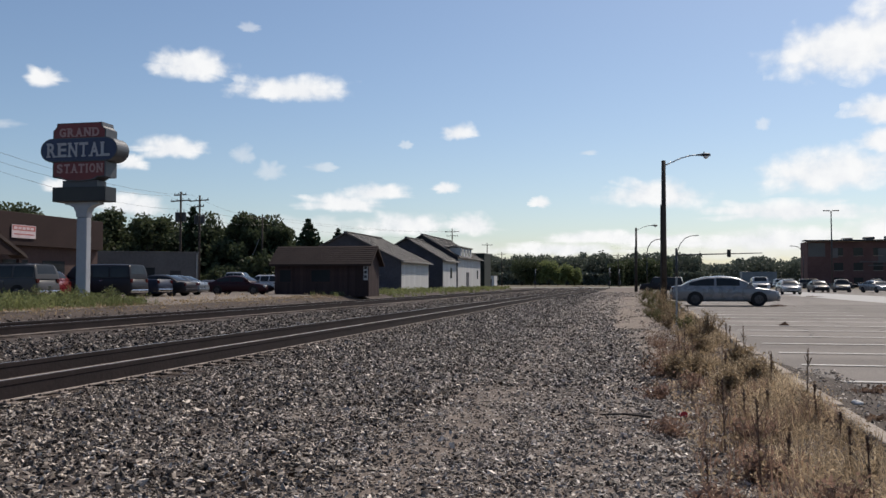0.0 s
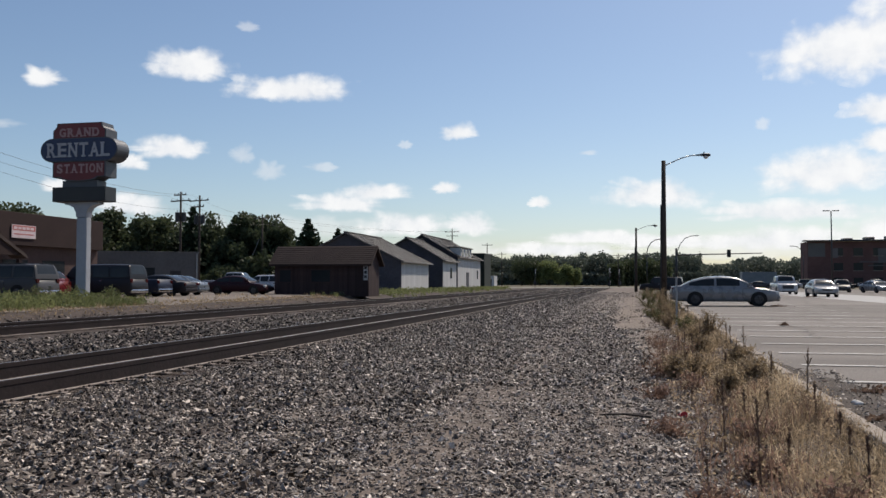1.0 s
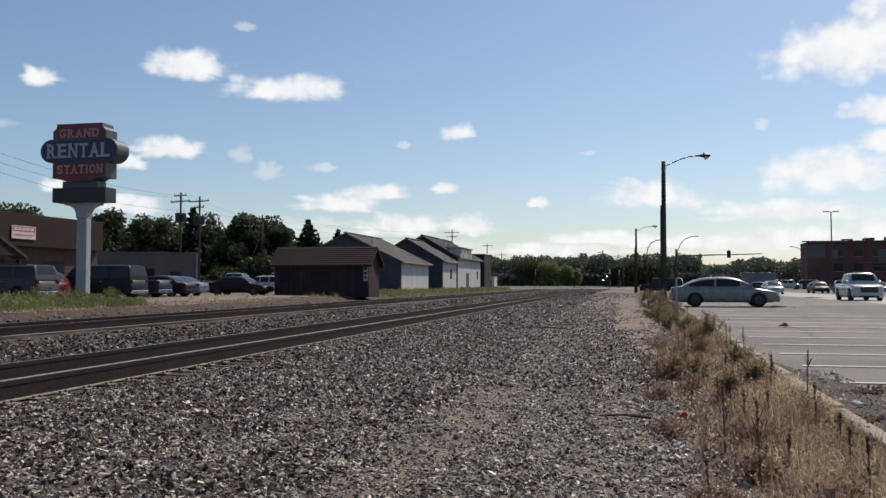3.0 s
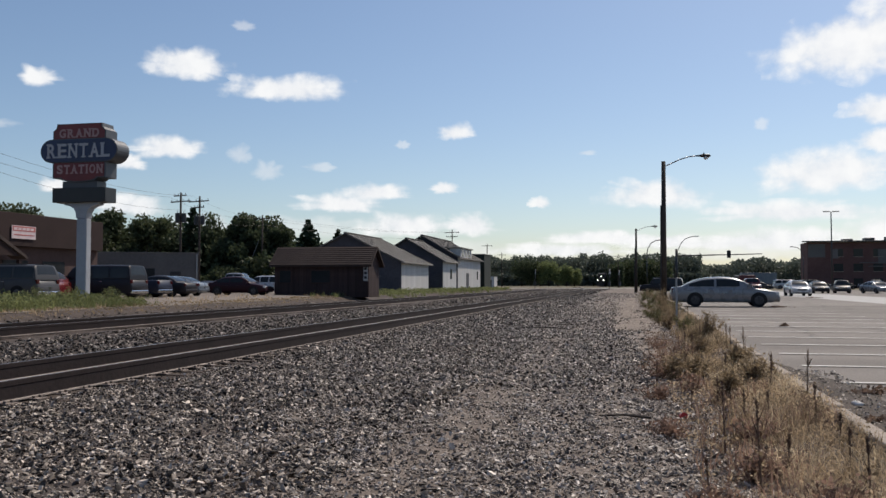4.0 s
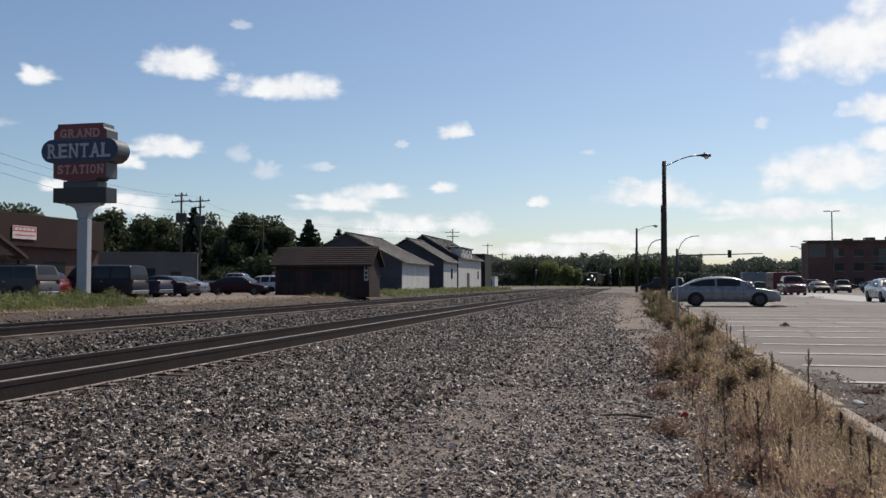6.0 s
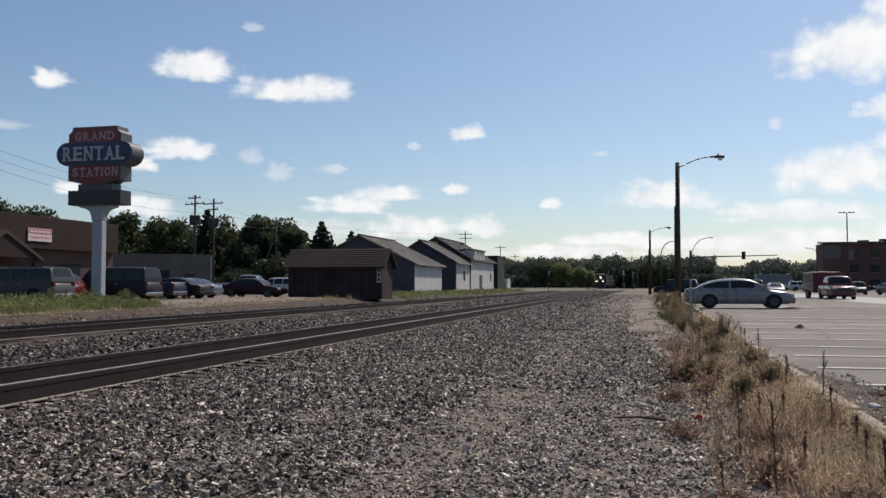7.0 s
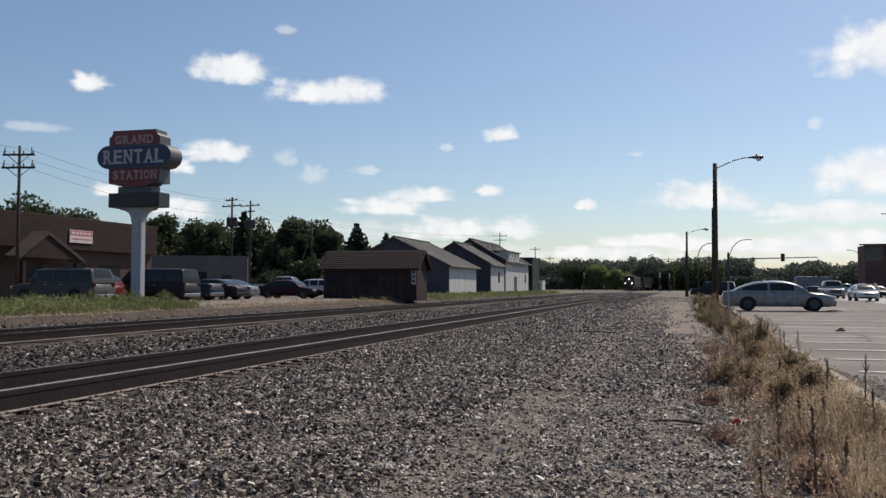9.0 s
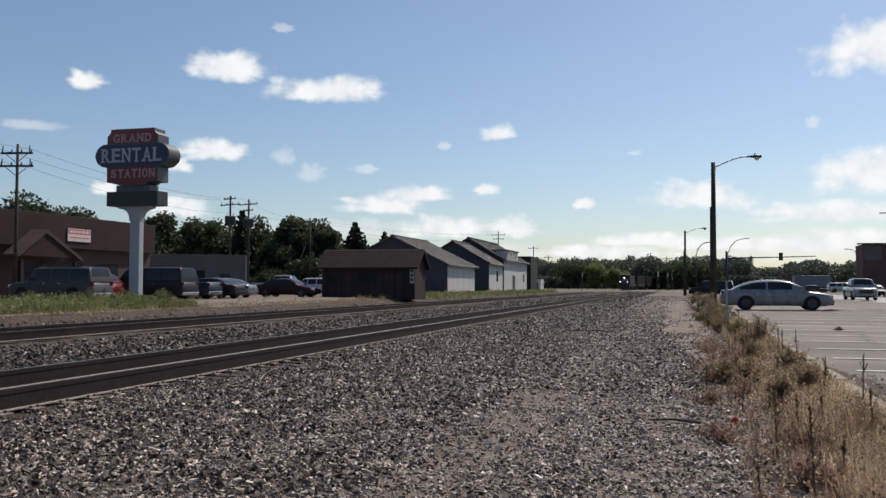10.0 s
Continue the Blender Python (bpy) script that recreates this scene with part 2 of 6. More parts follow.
sheet("yard", [-70, -50, -40, -34, -30, -26, -23.4, -21.2], list(np.arange(-30, 100, 2.5)), lambda x, y: ground_z(x, y) + 0.01 + bumpy(x, y, 0.03, 0.4), M_LOTDIRT,
      "dusty unpaved yard in front of the shops", "yard")
sheet("parking_lot", [2.18, 4, 6, 8, 10.5, 13.8], list(np.arange(-12, 130, 2.0)), lambda x, y: lot_z(y) + bumpy(x, y, 0.012, 0.5), M_ASPHALT,
      "sun-bleached grey asphalt parking lot with cracks", "parking lot")
sheet("road", [13.8, 16, 18.5, 20.5], list(np.arange(-60, 420, 6.0)), lambda x, y: lot_z(y) + 0.004, M_ROAD, "sun-bleached pale concrete street beside the parking lot", "road")
sheet("far_lot", [20.5, 40, 70, 140], list(np.arange(20, 170, 10.0)), lambda x, y: lot_z(y) + 0.002, M_ASPHALT, "far asphalt parking lot before the brick block", "parking lot")
sheet("crossing_road", [-200, -120, -60, -40, -25, -18, -10, -4, 2, 10.4], [199, 203, 207, 210], lambda x, y: 0.395, M_ROAD, "pale street crossing the railway on the level", "road")


def strip(name, x0, x1, y0, y1, zf, thick, material, parent=None, steps=1):
    bm = bmesh.new()
    for i in range(steps):
        a, b = y0 + (y1 - y0) * i / steps, y0 + (y1 - y0) * (i + 1) / steps
        box(bm, x0, x1, a, b - 0.006, zf((a + b) / 2) - 0.05, zf((a + b) / 2) + thick)
    return part(name, bm, material, parent)


lot_lines = thing("stall_lines", 0, 0, 0, 0, "worn white painted parking stall lines on asphalt", "stall lines", kind="structure")
for i in range(25):
    y = 13.4 + i * 2.33
    me_bm = bmesh.new()
    n = 12
    for j in range(n):
        x0, x1 = 2.78 + 5.5 * j / n, 2.78 + 5.5 * (j + 1) / n
        z = lot_z(y) + 0.018
        vs = [me_bm.verts.new((x, yy + 0.015 * noise.noise((x * 3, y, 1)), z)) for x, yy in ((x0, y - 0.065), (x1, y - 0.065), (x1, y + 0.065), (x0, y + 0.065))]
        me_bm.faces.new(vs)
    bmesh.ops.remove_doubles(me_bm, verts=me_bm.verts[:], dist=0.001)
    part("stall_line", me_bm, M_LINE, lot_lines)

kerb = thing("kerb", 0, 0, 0, 0, "chipped pale concrete kerb along the parking lot", "kerb", kind="structure")
y = -8.0
i = 0
while y < 118:
    ln = 3.0
    bm = boxm(2.02 + 0.012 * noise.noise((y, 0, 0)), 2.20, y, y + ln - 0.02, lot_z(y) - 0.25, lot_z(y + 1.5) + 0.15, bevel=0.025)
    part("kerb_stone", bm, M_CONC, kerb)
    y += ln


# ---------------- railway ----------------
def rail_profile():
    half = [(0.07, 0.0), (0.07, 0.010), (0.034, 0.016), (0.029, 0.024), (0.029, 0.126), (0.036, 0.132), (0.036, 0.168), (0.030, 0.176)]
    half = [(x, z * 1.45) for x, z in half]
    return half + [(-x, z) for x, z in half[::-1]]


def rail(name, xf, ys, z, parent):
    prof = rail_profile()
    k = len(prof)
    verts, faces = [], []
    for y in ys:
        verts += [(xf(y) + u, y, z + v) for u, v in prof]
    for j in range(len(ys) - 1):
        for i in range(k):
            faces.append((j * k + i, j * k + (i + 1) % k, (j + 1) * k + (i + 1) % k, (j + 1) * k + i))
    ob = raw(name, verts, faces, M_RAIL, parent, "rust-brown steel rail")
    head_v, head_f = [], []
    for y in ys:
        head_v += [(xf(y) - 0.015, y, z + 0.2575), (xf(y) - 0.006, y, z + 0.259), (xf(y) + 0.006, y, z + 0.259), (xf(y) + 0.015, y, z + 0.2575)]
    for j in range(len(ys) - 1):
        for i in range(3):
            head_f.append((j * 4 + i, j * 4 + i + 1, j * 4 + 5 + i, j * 4 + 4 + i))
    raw("rail_head", head_v, head_f, M_RAILTOP, ob, "polished running surface")
    # pale +x strip: dust, with the light this edge catches put into its colour
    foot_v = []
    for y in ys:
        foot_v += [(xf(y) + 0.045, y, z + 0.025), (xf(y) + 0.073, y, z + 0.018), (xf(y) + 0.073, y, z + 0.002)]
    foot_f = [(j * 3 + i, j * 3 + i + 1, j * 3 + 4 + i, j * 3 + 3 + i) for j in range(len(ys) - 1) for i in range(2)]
    raw("rail_foot", foot_v, foot_f, M_DUSTLIT, ob, "dusty rail foot with its caught light painted in")
    return ob


M_DUSTLIT = mat("dusty_lit_rail_foot", (0.16, 0.13, 0.115), (0.36, 0.31, 0.275), 14, 0.85, 0, 0.2)
rail_ys = list(np.arange(-10, 130, 10.0)) + list(np.arange(130, 520, 8.0))
RAIL_Z = 0.143
tie_bm = boxm(-1.3, 1.3, -0.115, 0.115, -0.17, 0.0, bevel=0.012)
tie_me = bpy.data.meshes.new("tie")
tie_bm.to_mesh(tie_me)
tie_bm.free()
tie_me.materials.append(M_TIE)
plate_bm = boxm(-0.19, 0.19, -0.1, 0.1, 0.0, 0.02, bevel=0.004)
for sx in (-0.11, 0.11):
    for sy in (-0.06, 0.06):
        box(plate_bm, sx - 0.02, sx + 0.02, sy - 0.016, sy + 0.016, 0.02, 0.05, bevel=0.004)
plate_me = bpy.data.meshes.new("tie_plate")
plate_bm.to_mesh(plate_me)
plate_bm.free()
plate_me.materials.append(mat("dusty_plate", (0.13, 0.10, 0.085), (0.30, 0.25, 0.22), 14, 0.8, 0.2, 0.3))
for nm, off, zz, y1, lab in (("railway_track", 0.0, RAIL_Z, 100, "near railway track, rusty rails on dark timber ties"),
                             ("railway_track", -9.25, RAIL_Z - 0.01, 60, "far railway track, rusty rails sunk in ballast")):
    tr = thing(nm, 0, 0, 0, 0, lab, "railway track", kind="structure")
    cf = (lambda y, o=off: track_x(y) + o)
    for sx in (-0.755, 0.755):
        rail("rail", lambda y, s=sx: cf(y) + s, rail_ys if off == 0 else [q for q in rail_ys if q < 196], zz + (0.014 if sx < 0 else 0.0), tr)
    y = 2.0
    k = 0
    while y < y1:
        d = new("tie", tie_me)
        d.parent = tr
        d.matrix_basis = pose(cf(y) + 0.03 * noise.noise((k, 1, off)), y, zz - 0.022 + 0.004 * noise.noise((k, 2, off)), 0, 0, 0.8 * noise.noise((k, 3, off)))
        if off == 0.0 and y < 45:
            for sx in (-0.755, 0.755):
                pl = new("tie_plate", plate_me)
                pl.parent = tr
                pl.matrix_basis = pose(cf(y) + sx, y, zz - 0.021)
        y += 0.52
        k += 1

# ---------------- plain building pieces ----------------
M_BROWN = mat("brown_brick", (0.06, 0.038, 0.034), (0.095, 0.06, 0.054), 4, 0.85, 0, 0.3)
M_SHINGLE = mat("brown_shingle", (0.05, 0.037, 0.033), (0.09, 0.067, 0.06), 6, 0.9, 0, 0.5)
M_GREYWALL = mat("grey_block_wall", (0.10, 0.097, 0.096), (0.15, 0.146, 0.144), 4, 0.85, 0, 0.25)
M_SHED = mat("dark_red_siding", (0.045, 0.028, 0.027), (0.075, 0.047, 0.045), 5, 0.8, 0, 0.3)
M_SHEDROOF = mat("red_brown_shingles", (0.032, 0.022, 0.02), (0.06, 0.042, 0.037), 8, 0.9, 0, 0.5)
M_BARN = mat("dark_barn_boards", (0.05, 0.05, 0.062), (0.085, 0.085, 0.10), 5, 0.85, 0, 0.3)
M_BARNROOF = mat("grey_metal_roof", (0.09, 0.083, 0.077), (0.15, 0.14, 0.13), 5, 0.75, 0.1, 0.3)
M_WHITE = mat("peeling_white_boards", (0.40, 0.39, 0.385), (0.62, 0.61, 0.60), 5, 0.8, 0, 0.3)


def ridge_building(name, x0, x1, y0, y1, zg, eave, peak, wall, side, roof, label, over=0.5, ridge="y"):
    """A gabled building whose ridge runs along y: walls, two gables and two roof slabs."""
    b = thing(name, (x0 + x1) / 2, (y0 + y1) / 2, zg, 0, label, "building")
    w, d = (x1 - x0) / 2, (y1 - y0) / 2
    if ridge == "x":
        w, d = d, w
    t = 0.2

    def place(bm):
        if ridge == "x":
            bmesh.ops.rotate(bm, verts=bm.verts[:], cent=(0, 0, 0), matrix=Matrix.Rotation(radians(90), 3, "Z"))
        return bm
    for s in (-1, 1):
        part("gable_wall", place(prismm([(-w, 0), (w, 0), (w, eave), (0, peak - 0.02), (-w, eave)], "y", s * d - (t if s > 0 else 0), s * d + (t if s < 0 else 0))), wall, b)
        part("side_wall", place(boxm(s * w - (t if s > 0 else 0), s * w + (t if s < 0 else 0), -d + t + 0.003, d - t - 0.003, 0, eave)), side if s > 0 else wall, b)
        k = (peak - eave) / w
        part("roof_slope", place(prismm([(0, peak), (s * (w + over), eave - k * over), (s * (w + over), eave - k * over + 0.14), (0, peak + 0.16)], "y", -d - over, d + over)), roof, b)
    return b


def lap(b, x, y0, y1, z0, z1, step, material, name="board"):
    """Lap boards on a wall that faces +x."""
    z = z0
    me = bpy.data.meshes.new(name)
    bm = prismm([(0.0, 0.0), (0.03, 0.0), (0.012, step - 0.012), (0.0, step - 0.012)], "y", y0, y1)
    bmesh.ops.recalc_face_normals(bm, faces=bm.faces[:])
    bm.to_mesh(me)
    bm.free()
    me.materials.append(material)
    while z + step <= z1 + 0.01:
        o = new(name, me)
        o.parent = b
        o.matrix_basis = pose(x, 0, z)
        z += step
# M_BARN gables and rear sides: dark boards, part of their shade in the colour
barn_a = ridge_building("barn", -39.2, -26.0, 96.6, 110.5, 0.6, 3.5, 6.7, M_BARN, M_WHITE, M_BARNROOF, "weathered barn with shade-darkened gables, grey roof and pale side wall")
barn_b = ridge_building("barn", -36.4, -26.0, 119.0, 128.8, 0.6, 4.2, 7.2, M_BARN, M_WHITE, M_BARNROOF, "warehouse with shade-darkened gables and white boarded side")
barn_c = ridge_building("barn", -37.0, -26.0, 129.6, 150.0, 0.6, 5.0, 8.2, M_BARN, M_WHITE, M_BARNROOF, "long white boarded warehouse with grey roof")
shed = ridge_building("shed", -27.2, -19.6, 63.3, 66.1, 0.52, 2.6, 3.75, M_SHED, M_SHED, M_SHEDROOF, "small dark red wooden railway shed with shingle roof", over=0.35, ridge="x")


def flat_block(name, x0, x1, y0, y1, zg, h, wall, trim, label, cat="building"):
    b = thing(name, (x0 + x1) / 2, (y0 + y1) / 2, zg, 0, label, cat)
    w, d, t = (x1 - x0) / 2, (y1 - y0) / 2, 0.25
    part("front_wall", boxm(-w, w, -d, -d + t, 0, h), wall, b)
    part("rear_wall", boxm(-w, w, d - t, d, 0, h), wall, b)
    part("side_wall", boxm(-w, -w + t, -d + t + 0.003, d - t - 0.003, 0, h), wall, b)
    part("side_wall", boxm(w - t, w, -d + t + 0.003, d - t - 0.003, 0, h), wall, b)
    part("roof", boxm(-w + t + 0.003, w - t - 0.003, -d + t + 0.003, d - t - 0.003, h - 0.5, h - 0.3), trim, b)
    part("parapet_cap", boxm(-w - 0.05, w + 0.05, -d - 0.05, d + 0.05, h + 0.002, h + 0.12, bevel=0.02), trim, b)
    return b


shop = flat_block("shop", -64, -43, 30.7, 63.8, 0.62, 5.7, M_BROWN, M_SHINGLE, "low brown brick shop with long flat parapet", "shop")
annex = flat_block("annex", -56, -41.5, 78, 81.5, 0.62, 3.85, M_GREYWALL, M_GREYWALL, "low grey block building behind parked cars", "building")
block = flat_block("brick_block", 43.2, 126.5, 234.3, 243.3, -0.5, 12.3, mat("red_brick", (0.10, 0.053, 0.05), (0.15, 0.086, 0.08), 3, 0.85, 0, 0.3), M_CONC, "modern red brick block with flat roof", "building")
annex.matrix_basis = pose(-48.72, 76.14, 0.62, 0, 0, 28)      # stands askew to the track
# shop front: overhanging fascia, canopy gable, banner, door and windows on the wall that faces the track
M_FASCIA = mat("dark_brown_fascia", (0.026, 0.014, 0.013), (0.04, 0.023, 0.021), 4, 0.8, 0, 0.25)
part("fascia", boxm(10.502, 10.95, -17.2, 16.6, 3.6, 5.95, bevel=0.03), M_FASCIA, shop, "dark brown panelled fascia")
canopy = part("canopy_roof", prismm([(-0.4, 2.75), (2.2, 4.46), (5.9, 2.65), (5.9, 2.87), (2.2, 4.72), (-0.4, 2.97)], "x", 10.952, 12.2), M_SHINGLE, shop, "dark shingled entrance gable")
part("canopy_gable", prismm([(0.0, 2.9), (2.2, 4.42), (5.4, 2.85)], "x", 11.95, 12.1), M_FASCIA, canopy)
for yy in (0.0, 5.2):
    part("canopy_post", boxm(11.85, 12.1, yy, yy + 0.25, 0, 2.6), M_FASCIA, canopy)
for k in range(7):
    y0 = -15.5 + k * 4.2
    part("shop_window", boxm(10.47, 10.53, y0, y0 + 2.6, 0.7, 2.6), M_GLASS, shop, "dark shop window pane")
part("shop_door", boxm(10.47, 10.54, 6.0, 7.2, 0.05, 2.2), M_GLASS, shop)
M_BANNER = mat("faded_banner", (0.55, 0.42, 0.42), (0.72, 0.62, 0.62), 2, 0.6, 0, 0.05)
M_BANRED = mat("faded_banner_red", (0.42, 0.12, 0.12), (0.50, 0.17, 0.16), 2, 0.6, 0, 0.05)
banner = tagged(part("banner", boxm(-42.5, -42.47, 53.0, 55.5, 4.75, 5.68), M_BANNER), "faded red and white banner on the shop fascia", "banner")
part("banner_field", boxm(-42.469, -42.462, 53.06, 55.44, 5.28, 5.63), M_BANRED, banner)
for k in range(5):
    part("writing_bar", boxm(-42.46, -42.455, 53.2 + 0.43 * k, 53.54 + 0.43 * k, 5.36, 5.54), M_BANNER, banner)
part("writing_bar", boxm(-42.469, -42.462, 53.2, 55.3, 4.98, 5.06), M_BANRED, banner)
for k in range(3):
    part("roof_unit", boxm(2.0 - k * 3, 3.4 - k * 3, -12 + k * 9, -10.6 + k * 9, 5.4, 6.2), M_STEEL, shop)

# annex: door, window band, downpipe
part("annex_window", boxm(1.0, 3.2, -1.78, -1.72, 1.2, 2.4), M_GLASS, annex)
part("annex_door", boxm(4.6, 5.6, -1.78, -1.72, 0.02, 2.1), M_DARK, annex)
part("downpipe", tubem((7.1, -1.83, 0.0), (7.1, -1.83, 3.8), 0.05, 0.05, 8), M_STEEL, annex)

# railway shed: vertical boards, windows, sign board, corner boards
board_bm = boxm(0.0, 0.205, -0.022, 0.0, 0.0, 2.5, bevel=0.004)
board_me = bpy.data.meshes.new("board")
board_bm.to_mesh(board_me)
board_bm.free()
M_SHEDV = mat("dark_red_boards", (0.04, 0.026, 0.025), (0.07, 0.045, 0.043), 5, 0.8, 0, 0.35, vary=0.25)
board_me.materials.append(M_SHEDV)
for k in range(36):
    o = new("board", board_me)
    o.parent = shed
    o.matrix_basis = pose(-3.79 + k * 0.2105, -1.403, 0.02)
for k in range(13):
    o = new("board", board_me)
    o.parent = shed
    o.matrix_basis = pose(3.803, -1.37 + k * 0.2105, 0.02, 0, 0, 90)
for xx, w in ((-2.9, 0.9), (0.0, 1.5)):
    wf = part("window_frame", boxm(xx - w / 2 - 0.08, xx + w / 2 + 0.08, -1.46, -1.428, 1.05, 2.1, bevel=0.01), M_SHED, shed)
    part("pane", boxm(xx - w / 2, xx + w / 2, -1.472, -1.462, 1.13, 2.02), M_GLASS, wf)
part("notice_board", boxm(3.45, 3.78, -1.51, -1.47, 1.25, 2.45, bevel=0.01), M_WHITE, shed, "narrow white sign board with dark marks")
for k in range(3):
    part("writing_bar", boxm(3.51, 3.72, -1.518, -1.511, 1.40 + 0.34 * k, 1.62 + 0.34 * k), M_DARK, shed)

# shingle courses on the shed roof, front slope
for k in range(9):
    t0, t1 = k / 9, (k + 1) / 9
    ys, zs = -1.75, 2.6 - 0.35 * (1.15 / 1.4)
    y0, y1 = ys + (0 - ys) * t0, ys + (0 - ys) * t1 + 0.02
    z0, z1 = zs + (3.75 - zs) * t0 + 0.165, zs + (3.75 - zs) * t1 + 0.165
    bm = prismm([(y0, z0 + 0.022), (y0, z0), (y1, z1), (y1, z1 + 0.004)], "x", -4.15, 4.15)
    part("shingle_course", bm, M_SHEDROOF, shed)

# barns: lap boards on the track sides, doors and windows, roof ribs
lap(barn_a, 6.602, -6.7, 6.7, 0.05, 3.3, 0.25, M_WHITE)
lap(barn_b, 5.202, -4.7, 4.7, 0.05, 4.0, 0.25, M_WHITE)
lap(barn_c, 5.502, -10.0, 10.0, 0.05, 4.8, 0.25, M_WHITE)
for b_, d_, w_, e_, p_ in ((barn_a, 6.95, 6.6, 3.5, 6.7), (barn_b, 4.9, 5.2, 4.2, 7.2), (barn_c, 10.2, 5.5, 5.0, 8.2)):
    k_ = (p_ - e_) / w_
    n_ = int(d_ * 2 / 0.9)
    for i in range(n_ + 1):
        yy = -d_ - 0.35 + i * (2 * d_ + 0.7) / n_
        part("roof_rib", prismm([(0.05, p_ + 0.165 - 0.05 * k_), (w_ + 0.48, e_ - 0.48 * k_ + 0.145), (w_ + 0.48, e_ - 0.48 * k_ + 0.19), (0.05, p_ + 0.21 - 0.05 * k_)], "y", yy - 0.03, yy + 0.03), M_BARNROOF, b_)
    part("ridge_cap", boxm(-0.2, 0.2, -d_ - 0.5, d_ + 0.5, p_ + 0.13, p_ + 0.26, bevel=0.04), M_BARNROOF, b_)
part("barn_door", boxm(-1.8, 1.8, -7.02, -6.96, 0.05, 3.0), mat("dark_barn_door", (0.03, 0.03, 0.038), (0.05, 0.05, 0.06), 5, 0.85, 0, 0.3), barn_a)
part("pale_band", boxm(1.0, 4.2, -7.03, -6.97, 1.7, 1.9), M_GREYWALL, barn_a)
part("window", boxm(5.235, 5.26, 0.2, 1.3, 1.6, 3.1), M_GLASS, barn_b)
part("window", boxm(5.535, 5.56, 6.5, 7.4, 1.6, 3.0), M_GLASS, barn_c)
part("loading_door", boxm(5.535, 5.57, -3.2, -1.0, 0.05, 2.6), M_BARN, barn_c)
dormer = part("dormer", boxm(4.0, 5.75, -8.9, 0.2, 4.9, 6.35), M_WHITE, barn_c, "white boarded upper storey with three windows")
for k in range(3):
    part("dormer_window", boxm(5.752, 5.77, -7.9 + k * 2.7, -6.5 + k * 2.7, 5.15, 6.1), M_GLASS, dormer)
part("dormer_roof", boxm(3.0, 6.0, -9.1, 0.4, 6.352, 6.5), M_BARNROOF, dormer)
lean = flat_block("shed_annex", -29.5, -25.8, 153.0, 160.0, 0.5, 6.2, mat("dark_green_siding", (0.02, 0.026, 0.023), (0.04, 0.047, 0.04), 4, 0.8, 0, 0.2), M_BARNROOF, "narrow dark green shed beyond the warehouse", "shed")
white_hut = flat_block("hut", -39.5, -35.5, 226.0, 231.0, 0.4, 2.9, M_WHITE, M_BARNROOF, "low white hut beyond the level crossing", "hut")
part("hut_door", boxm(0.4, 1.3, -2.53, -2.47, 0.05, 2.1), M_DARK, white_hut)

# brick block: storeys of windows, pale corner panels, roof units
BX, BD = 41.65, 4.5           # half sizes
M_PANEL = mat("pale_facade_panel", (0.11, 0.107, 0.105), (0.15, 0.147, 0.145), 3, 0.7, 0, 0.1)
part("cornice", boxm(-BX - 1.2, BX + 1.2, -BD - 1.2, -BD + 0.3, 12.43, 12.75, bevel=0.03), M_DARK, block)
part("corner_panel", boxm(-BX + 0.2, -BX + 4.2, -BD - 0.06, -BD - 0.004, 8.6, 12.0), M_PANEL, block)
part("corner_panel", boxm(-BX + 16.5, -BX + 19.6, -BD - 0.06, -BD - 0.004, 7.0, 10.6), M_PANEL, block)
part("corner_panel", boxm(-BX + 33.5, -BX + 38.5, -BD - 0.06, -BD - 0.004, 8.2, 11.8), M_PANEL, block)
for f_ in range(3):
    z0 = 1.4 + f_ * 3.7
    for k in range(16):
        x0 = -BX + 6.2 + k * 4.6
        wn_ = part("window", boxm(x0, x0 + 2.2, -BD - 0.03, -BD - 0.003, z0, z0 + 1.9), M_GLASS, block)
        part("window_sill", boxm(x0 - 0.1, x0 + 2.3, -BD - 0.12, -BD - 0.032, z0 - 0.14, z0 - 0.02), M_CONC, wn_)
for z0, x0, x1 in ((7.1, 12.0, 19.0), (5.4, 21.0, 30.0), (6.2, 14.0, 20.0)):
    part("balcony_rail", boxm(-BX + x0, -BX + x1, -BD - 1.0, -BD - 0.9, z0, z0 + 0.22), M_PANEL, block)
for k in range(7):
    part("roof_unit", boxm(-BX + 9 + k * 5.1, -BX + 11.2 + k * 5.1, -2.5, 0.5, 12.1, 13.3 + 0.25 * (k % 3), bevel=0.05), M_DARK, block)


def crossing_signal(x, y, rz):
    b = thing("crossing_signal", x, y, 0.38, rz, "railway crossing signal post with crossbuck", "crossing signal", "crossing signals")
    part("post", tubem((0, 0, -0.2), (0, 0, 4.2), 0.07, 0.06, 10), M_DARK, b)
    for s in (-1, 1):
        bm = boxm(-0.75, 0.75, -0.03, 0.03, -0.1, 0.1)
        bmesh.ops.rotate(bm, verts=bm.verts[:], cent=(0, 0, 0), matrix=Matrix.Rotation(radians(45 * s), 3, "Y"))
        bmesh.ops.translate(bm, verts=bm.verts[:], vec=(0, -0.09 - 0.035 * (s + 1), 3.75))
        part("crossbuck_board", bm, M_WHITE, b)
        part("flasher", tubem((s * 0.45, -0.16, 2.7), (s * 0.45, -0.04, 2.7), 0.26, 0.26, 16), M_BLACK, b)
    part("flasher_bar", boxm(-0.5, 0.5, -0.04, 0.0, 2.66, 2.74), M_STEEL, b)
    part("gate_box", boxm(-0.3, 0.3, -0.25, 0.25, 0.7, 1.5, bevel=0.03), M_DARK, b)
    return b


crossing_signal(-5.0, 194.0, 75)
crossing_signal(-3.0, 213.0, 260)
